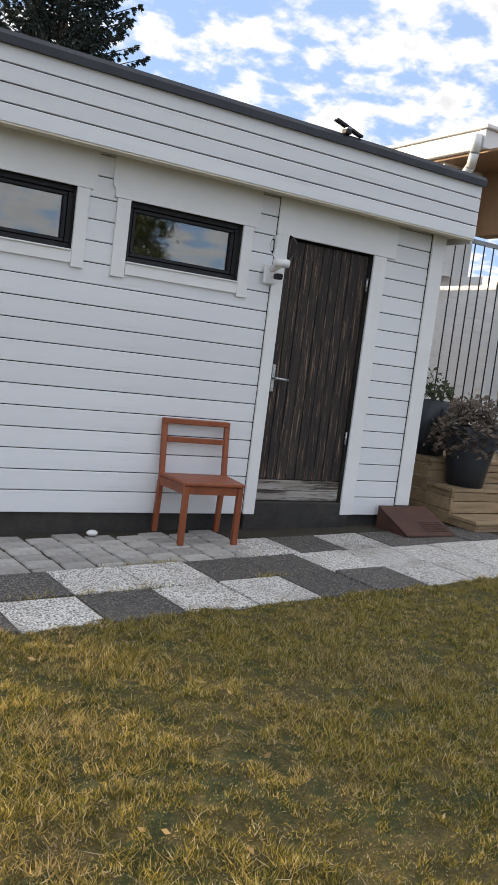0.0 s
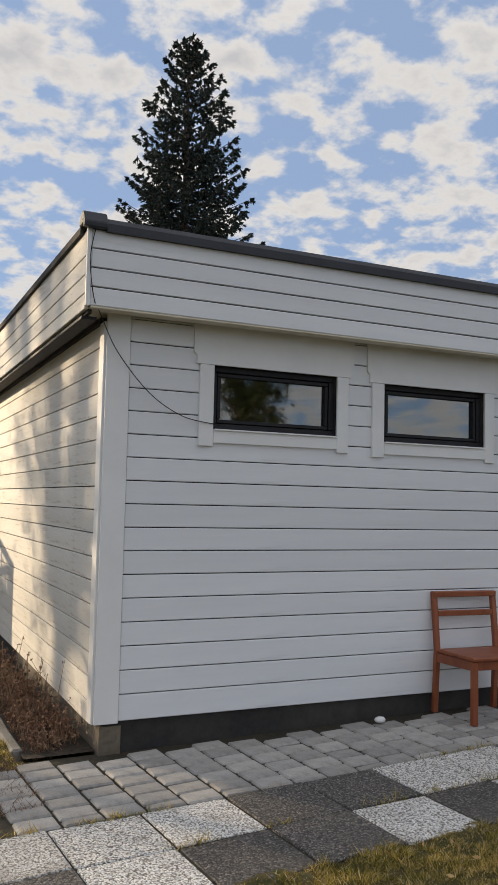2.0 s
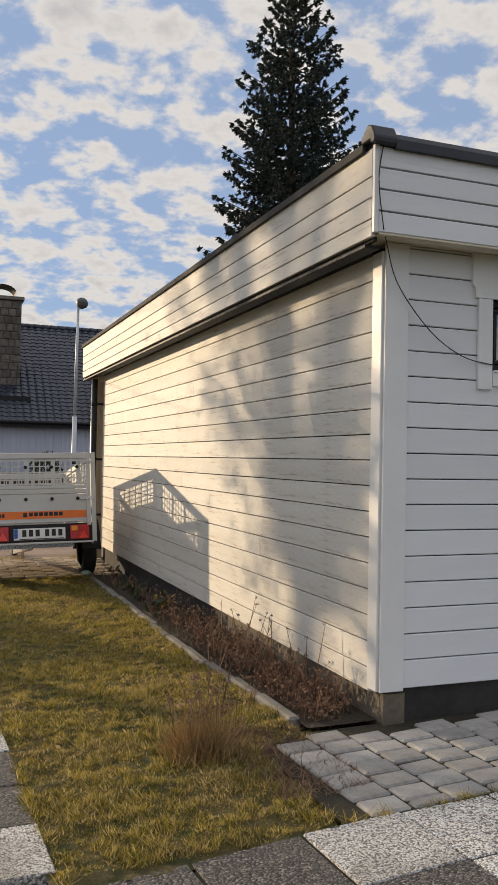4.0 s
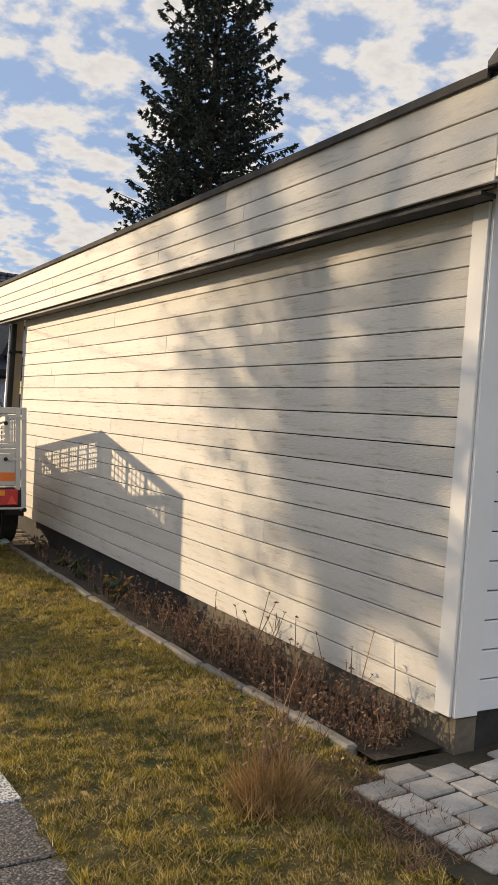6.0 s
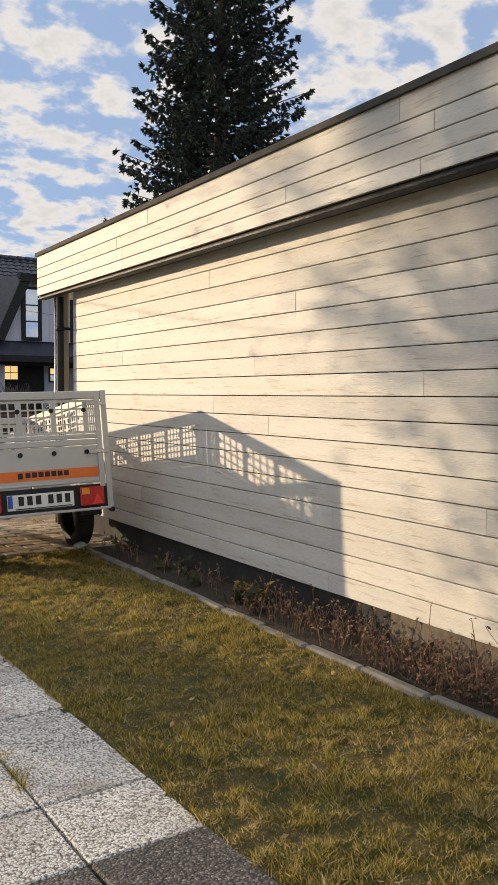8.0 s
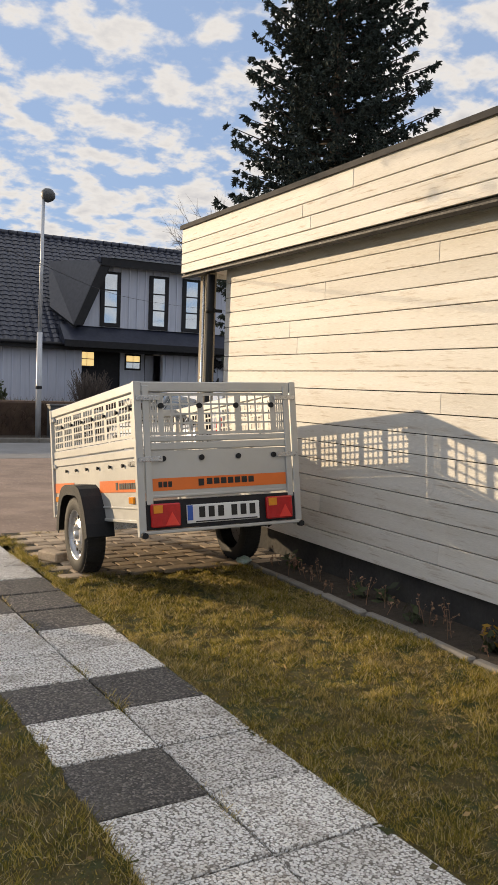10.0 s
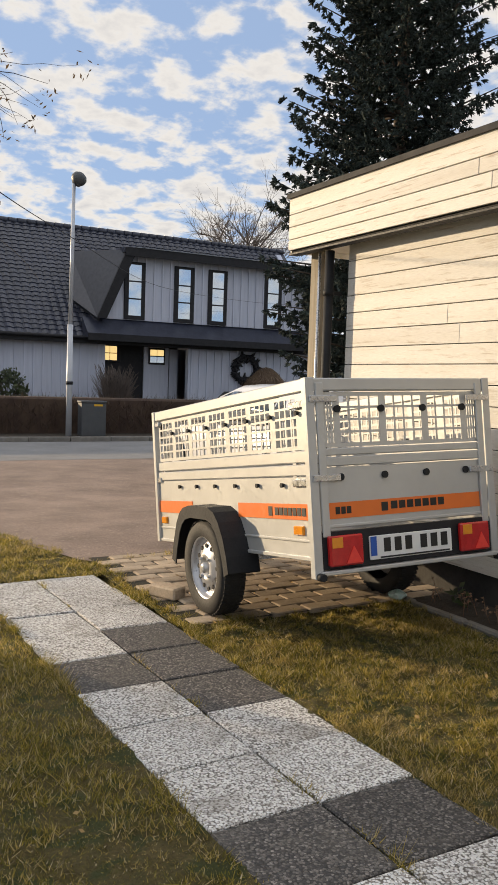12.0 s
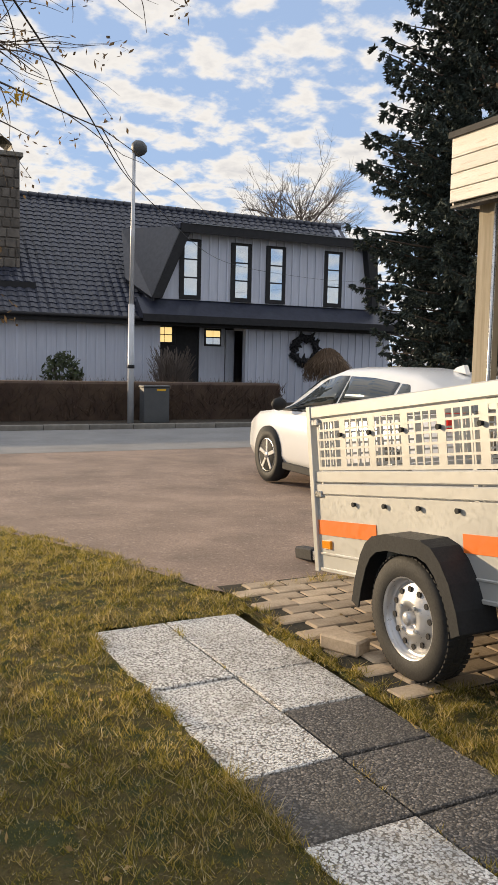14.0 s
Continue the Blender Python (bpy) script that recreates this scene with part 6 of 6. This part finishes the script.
stalks("far_bed_stems", 40, lambda: Vector((random.uniform(-0.1, 0.15), random.uniform(8.6, 11.2), 0.0)), (0.08, 0.20), 0.003, dead_stem, "few thin dry stems in the bare soil", True)


def tuft(x, y, n, r, length, mat, name, label, category, lean=0.4):
    twig_mass(name, n, lambda: Vector((x + random.gauss(0, r), y + random.gauss(0, r), gh(x, y))), lean, length, 0.0028, mat, label, category)


tuft(-0.76, 5.10, 1300, 0.06, (0.08, 0.25), straw, "straw_tuft", "tuft of pale dry ornamental grass in the lawn", "grass tuft", 0.55)
stalks("tuft_stems", 30, lambda: Vector((-0.70 + random.gauss(0, 0.07), 5.18 + random.gauss(0, 0.07), gh(-0.7, 5.2))), (0.22, 0.52), 0.0026, dead_stem, "red-brown dry stems rising from the tuft", True)
twig_mass("dead_mat", 1500, lambda: Vector((random.uniform(-0.62, -0.2), random.uniform(4.45, 5.35), gh(-0.5, 4.9))), 1.8, (0.03, 0.08), 0.003, dead_stem, "mat of dead brown stalks at the corner of the bed", "litter")
for i, (x, y) in enumerate(((0.02, 8.8), (0.05, 7.15), (0.0, 8.55))):
    vs, fs = [], []
    leaf_quads([(Vector((x, y, gh(x, y) + 0.05)), None)], vs, fs, 40, 0.05, 0.045)
    f = thing("bed_plant", (0, 0, 0), "low green plant with yellow flowers in the soil", "plant", "plants in the flower bed")
    part("foliage", mesh_np("foliage", vs, fs), green_leaf, f)
    vs, fs = [], []
    leaf_quads([(Vector((x + 0.01, y, gh(x, y) + 0.11)), None)], vs, fs, (26, 8, 14)[i], 0.028, 0.035)
    tagged(part("flowers", mesh_np("flowers", vs, fs), yellow_leaf, f, "yellow petals"), kind="stuff")
for x, y in ((0.0, 10.05), (-0.05, 9.4), (0.08, 11.0), (0.12, 9.9)):
    vs, fs = [], []
    leaf_quads([(Vector((x, y, gh(x, y) + 0.06)), None)], vs, fs, 26, 0.035, 0.04)
    f = thing("bed_plant", (0, 0, 0), "small green sprig in the dark soil", "plant", "plants in the flower bed")
    part("foliage", mesh_np("foliage", vs, fs), green_leaf, f)


def shrub(name, x, y, z, rx, rz, n, size, mat, label):
    s = thing(name, (x, y, z), label, "shrub")
    vs, fs = [], []
    for i in range(n):
        d = Vector((random.gauss(0, 1), random.gauss(0, 1), random.gauss(0, 1))).normalized() * random.uniform(0.55, 1.0)
        leaf_quads([(Vector((d.x * rx, d.y * rx, rz + d.z * rz)), None)], vs, fs, 1, size, 0.03)
    part("foliage", mesh_np("foliage", vs, fs), mat, s)
    bm = bmesh.new()
    for i in range(9):
        a = random.random() * 6.3
        tube(bm, (0, 0, 0), (rx * 0.6 * math.cos(a), rx * 0.6 * math.sin(a), rz * 1.4), 0.02, 0.008, 5)
    part("stem", bm, twig, s)


VZ = gh(0, 34) + 0.10
shrub("evergreen_shrub", 2.2, 34.2, VZ, 0.62, 0.85, 900, 0.09, green_leaf, "rounded dark evergreen shrub by the house wall")


def twig_ball(x, y, z, r, h, n, hang, mat, label):
    """A bare bush of fine twigs: upright and spreading, or hanging down from a short stem."""
    b = thing("bare_shrub", (x, y, z), label, "shrub")
    vs, fs = [], []
    for i in range(n):
        a, k = random.random() * 6.3, math.sqrt(random.random())
        if hang:
            top = Vector((math.cos(a) * k * r * 0.75, math.sin(a) * k * r * 0.75, h * (1 - 0.25 * k * k)))
            end = Vector((math.cos(a) * (k * r + random.uniform(0, 0.12)), math.sin(a) * (k * r), h * random.uniform(0.42, 0.75) * (1 - 0.1 * k)))
        else:
            top = Vector((math.cos(a) * k * r * 0.5, math.sin(a) * k * r * 0.5, h * random.uniform(0.0, 0.55)))
            end = Vector((math.cos(a + random.uniform(-0.5, 0.5)) * k * r, math.sin(a) * k * r, top.z + h * random.uniform(0.2, 0.45)))
        mid = (top + end) * 0.5 + Vector((random.gauss(0, 0.05), random.gauss(0, 0.05), random.gauss(0.03, 0.05)))
        for p, q in ((top, mid), (mid, end)):
            c = len(vs)
            for e in (p, q):
                vs.extend([tuple(e + Vector((-0.007, 0, 0))), tuple(e + Vector((0.007, 0, 0))), tuple(e + Vector((0, 0.010, 0)))])
            fs.extend([(c, c + 1, c + 4, c + 3), (c + 1, c + 2, c + 5, c + 4), (c + 2, c, c + 3, c + 5)])
    part("twig_crown", mesh_np("twig_crown", vs, fs), mat, b)
    part("stem", T_((0, 0, -0.05), (0, 0, h * (0.8 if hang else 0.3)), 0.045, 0.03, 7), twig, b)


tan_twig = surf("tan_hanging_twigs", (0.20, 0.135, 0.085), (0.13, 0.085, 0.055), 6, 0.9, island=0.4)
twig_ball(5.68, 34.0, VZ, 0.75, 2.0, 700, False, pale_twig, "bare pale twiggy shrub by the house entrance")
twig_ball(11.28, 33.6, VZ, 0.85, 2.0, 900, True, tan_twig, "weeping bare shrub with hanging tan twigs")


def wreath():
    w = thing("wreath", (11.37, 35.40, 1.85), "large black wreath hung on the house wall", "wreath")
    bm = bmesh.new()
    for i in range(220):
        a = 2 * math.pi * i / 220
        c = Vector((0.46 * math.cos(a), 0, 0.46 * math.sin(a)))
        d = Vector((random.gauss(0, 0.09), random.gauss(-0.04, 0.04), random.gauss(0, 0.09)))
        tube(bm, c, c + d * 1.3, 0.11, 0.02, 5)
    part("ring", bm, black_paint, w)


wreath()
polyline("light_cable", [(-3.3, 11.6, 2.75), (-2.7, 12.8, 2.72), (-0.54, 18.0, 3.23), (3.99, 26.0, 3.60), (9.0, 31.0, 3.95), (13.46, 35.0, 4.39)], 0.0045, black_plastic, "thin cable strung from the garden tree to the house", "cable")

# added out of view: clipped evergreen hedge beyond the tree to shade the lawn
random.seed(51)
VH, FH = [], []
for i in range(9000):
    c = Vector((random.uniform(-11.0, -5.25), random.uniform(13.9, 14.9), random.uniform(0.02, 1.45)))
    if random.random() < 0.6:
        c.y = random.choice((13.9, 14.9)) + random.gauss(0, 0.05)
    leaf_quads([(c, None)], VH, FH, 1, 0.085, 0.02)
gh_hedge = tagged(part("garden_hedge", mesh_np("garden_hedge", VH, FH), green_leaf), "dense dark green clipped hedge, unseen, added to shade the lawn", "hedge", kind="stuff")
part("core", B(-11.0, 14.05, gh(-5, 14) - 0.05, -5.4, 14.75, 1.3), green_leaf, gh_hedge)

# ---- odds and ends ----
chock = tagged(part("brick", B(-0.06, -0.11, 0, 0.06, 0.11, 0.075, bev=0.01), paver_brown), "loose brown paver wedged before the trailer wheel", "brick")
chock.matrix_basis = pose(-1.60, 11.86, gh(-1.6, 11.8) + 0.012, 0, 0, 25)
stn = bmesh.new()
bmesh.ops.create_icosphere(stn, subdivisions=2, radius=0.03)
for v in stn.verts:
    v.co = (v.co.x * 1.3, v.co.y, v.co.z * 0.7 + 0.02)
stn = tagged(part("white_stone", stn, plate_white), "small white stone on the pavers by the plinth", "stone")
stn.location = (2.02, 5.05, gh(2, 5) + 0.012)
lit = bmesh.new()
bmesh.ops.create_icosphere(lit, subdivisions=2, radius=0.06)
for v in lit.verts:
    k = 1 + 0.5 * noise.noise(v.co * 40)
    v.co = (v.co.x * k, v.co.y * k, v.co.z * 0.6 * k + 0.03)
lit = tagged(part("wrapper", lit, surf("pale_green_film", (0.35, 0.5, 0.42), (0.6, 0.68, 0.62), 20, 0.3)), "crumpled pale green wrapper on the soil", "litter")
lit.location = (-0.22, 11.28, gh(0, 11) + 0.01)

# distant gardens beyond the street
random.seed(77)
for i, (x, y, r, hh) in enumerate(((17.5, 36, 1.6, 1.4), (20.0, 38, 2.0, 1.7), (23, 36, 2.2, 1.8), (26.5, 39, 2.4, 2.2), (31, 42, 3.0, 2.6))):
    shrub("far_shrub", x, y, -0.1, r, hh, 900, 0.16, (hedge_twig, green_leaf)[i % 2], "dark garden shrubs beyond the street")


def path_x0(y):
    return -2.025 - (y - 6.34) * math.sin(PA)


VS, FS = [], []
rng2 = random.Random(4)
for i in range(900):
    x, y = rng2.uniform(-5, 5), rng2.uniform(1.5, 12.5)
    if (x < path_x0(y) - 0.5) or (path_x0(y) + 0.5 < x < -0.25 and y > 4.4) or y < 3.38 + 0.068 * x:
        leaf_quads([(Vector((x, y, gh(x, y) + 0.02)), None)], VS, FS, 1, 0.016, 0.004)
tagged(part("fallen_leaves", mesh_np("fallen_leaves", VS, FS), straw), "scattered small dry leaves on the lawn", "leaves", kind="stuff")


# ---- grass ----
def path_x(y):
    return -2.025 - (y - 6.34) * math.sin(PA)


def lawn_left(x, y):
    return (x < path_x(y) - SP - 0.002 or y > 12.60 and x < -1.75) and not on_drive(x - 0.05, y - 0.12)


def lawn_strip(x, y):
    return path_x(y) + SP + 0.002 < x < -0.20 and (y < 11.3 or x < -1.72) and y > 4.25 + 0.068 * x and not (x > -0.5 and y < 5.1)


def lawn_front(x, y):
    return y < 3.405 + 0.068 * x


def turf_sheet(name, x0, x1, y0, y1, d, ok, label):
    """The uneven turf itself, fine enough for low sun to catch its humps."""
    xs, ys = steps(x0, x1, d), steps(y0, y1, d)
    keep = np.array([[ok(x, y) for y in ys] for x in xs])
    number = np.cumsum(keep).reshape(keep.shape) - 1
    vs = [(x, y, gh(x, y) - 0.001 + turf(x, y)) for i, x in enumerate(xs) for j, y in enumerate(ys) if keep[i, j]]
    full = keep[:-1, :-1] & keep[1:, :-1] & keep[1:, 1:] & keep[:-1, 1:]
    a, b = np.nonzero(full)
    fs = np.stack([number[a, b], number[a + 1, b], number[a + 1, b + 1], number[a, b + 1]], 1)
    me = mesh_np(name, vs, fs)
    me.shade_smooth()
    return tagged(part(name, me, sward), label, "turf", kind="stuff")


turf_sheet("lawn_turf", -6.5, -1.6, 3.0, 18.5, 0.045, lambda x, y: lawn_left(x - 0.05, y), "humpy mossy turf beside the slab path")
turf_sheet("strip_turf", -1.78, -0.15, 4.0, 12.65, 0.03, lambda x, y: lawn_strip(x + 0.05, y) or lawn_strip(x, y) or lawn_strip(x, y + 0.06), "humpy mossy turf between path and bed")
turf_sheet("front_turf", -2.6, 6.0, 0.3, 3.9, 0.03, lambda x, y: lawn_front(x, y - 0.05), "humpy mossy turf before the terrace")


def grass(name, spots, hgt, label, mat=None, wide=(0.0012, 0.0030), flat=0.7):
    n = len(spots)
    rng = np.random.default_rng(7)
    base = np.array([(x, y, gh(x, y) - 0.003 + turf(x, y)) for x, y in spots])
    a = rng.uniform(0, 2 * np.pi, n)
    w = rng.uniform(*wide, n)
    tall = np.array([0.95 + 1.0 * max(-0.5, noise.noise((x * 2.6, y * 2.6, 3.3))) + 1.5 * noise.noise((x * 15, y * 15, 1.7)) for x, y in spots])
    hh = hgt * rng.uniform(0.4, 1.3, n) * np.clip(tall, 0.3, 1.7)
    lean = rng.normal(0, flat, (n, 2)) * hh[:, None]
    dx = np.stack([np.cos(a) * w, np.sin(a) * w, np.zeros(n)], 1)
    tip = base + np.concatenate([lean, hh[:, None]], 1)
    v = np.stack([base - dx, base + dx, tip], 1).reshape(-1, 3)
    me = bpy.data.meshes.new(name)
    me.vertices.add(len(v))
    me.vertices.foreach_set("co", v.reshape(-1))
    me.loops.add(3 * n)
    me.loops.foreach_set("vertex_index", np.arange(3 * n, dtype=np.int32))
    me.polygons.add(n)
    me.polygons.foreach_set("loop_start", (np.arange(n) * 3).astype(np.int32))
    me.update()
    me.validate()
    return tagged(part(name, me, mat or blade_mat), label, "grass", kind="stuff")


def scatter(n, x0, x1, y0, y1, ok, seed, fade=True):
    rng = np.random.default_rng(seed)
    xy = rng.uniform((x0, y0), (x1, y1), (n, 2))
    out = []
    for x, y in xy:
        if min(y - y0, x - x0) < 0.7 * rng.random() ** 2 and fade:
            continue
        rag = 0.03 * noise.noise((x * 6, y * 6, 9.0)) + 0.015 * noise.noise((x * 21, y * 21, 2.0))
        if noise.noise((x * 1.7, y * 1.7, seed)) + rng.uniform(-0.5, 0.5) + 0.75 * noise.noise((x * 15, y * 15, 1.7)) > -0.85 and ok(x + rag, y + rag):
            out.append((x, y))
    return out


grass("lawn_grass", scatter(560000, -5.0, -1.7, 5.0, 18.5, lawn_left, 1), 0.026, "mossy lawn grass left of the slab path")
grass("strip_grass", scatter(330000, -1.78, -0.15, 4.2, 12.65, lawn_strip, 2, False), 0.0215, "mossy lawn strip between path and flower bed")
grass("front_grass", scatter(640000, -2.2, 5.6, 0.5, 3.9, lawn_front, 3), 0.0195, "mossy lawn grass before the terrace")
for seed_, area, ok_ in ((4, (14000, -5.0, -1.7, 3.0, 13.0), lawn_left), (5, (12000, -1.75, -0.15, 4.2, 11.4), lawn_strip), (6, (26000, -2.2, 5.6, 0.5, 3.9), lawn_front)):
    grass("straw_litter", scatter(*area, ok_, seed_), 0.013, "bleached dead blades lying on the lawn", straw_pale, (0.0014, 0.003), 1.7)

JG = []
rj = random.Random(12)
for i in range(26000):
    y = rj.uniform(3.6, 12.6)
    off = rj.choice((-SP, 0.0, SP))
    if noise.noise((off * 9, y * 2.2, 4.0)) + rj.uniform(-0.25, 0.25) > (0.12 if off else 0.30):
        JG.append((path_x(y) + off + rj.gauss(0, 0.012), y))
for i in range(9000):
    x = rj.uniform(-1.4, 3.2)
    y = rj.choice((4.235, 3.82, 3.40)) + 0.068 * x
    if noise.noise((x * 2.4, y * 2.0, 7.0)) + rj.uniform(-0.25, 0.25) > 0.22:
        JG.append((x, y + rj.gauss(0, 0.012)))
for i in range(9000):
    x = -1.71 + rj.gauss(0, 0.03)
    y = rj.uniform(11.2, 13.1)
    if rj.random() < 0.4:
        x, y = rj.uniform(-1.7, 0.1), 13.05 + rj.gauss(0, 0.04)
    if noise.noise((x * 3.0, y * 3.0, 8.0)) + rj.uniform(-0.3, 0.3) > 0.0:
        JG.append((x, y))
grass("joint_grass", JG, 0.034, "moss and grass growing in the slab joints")
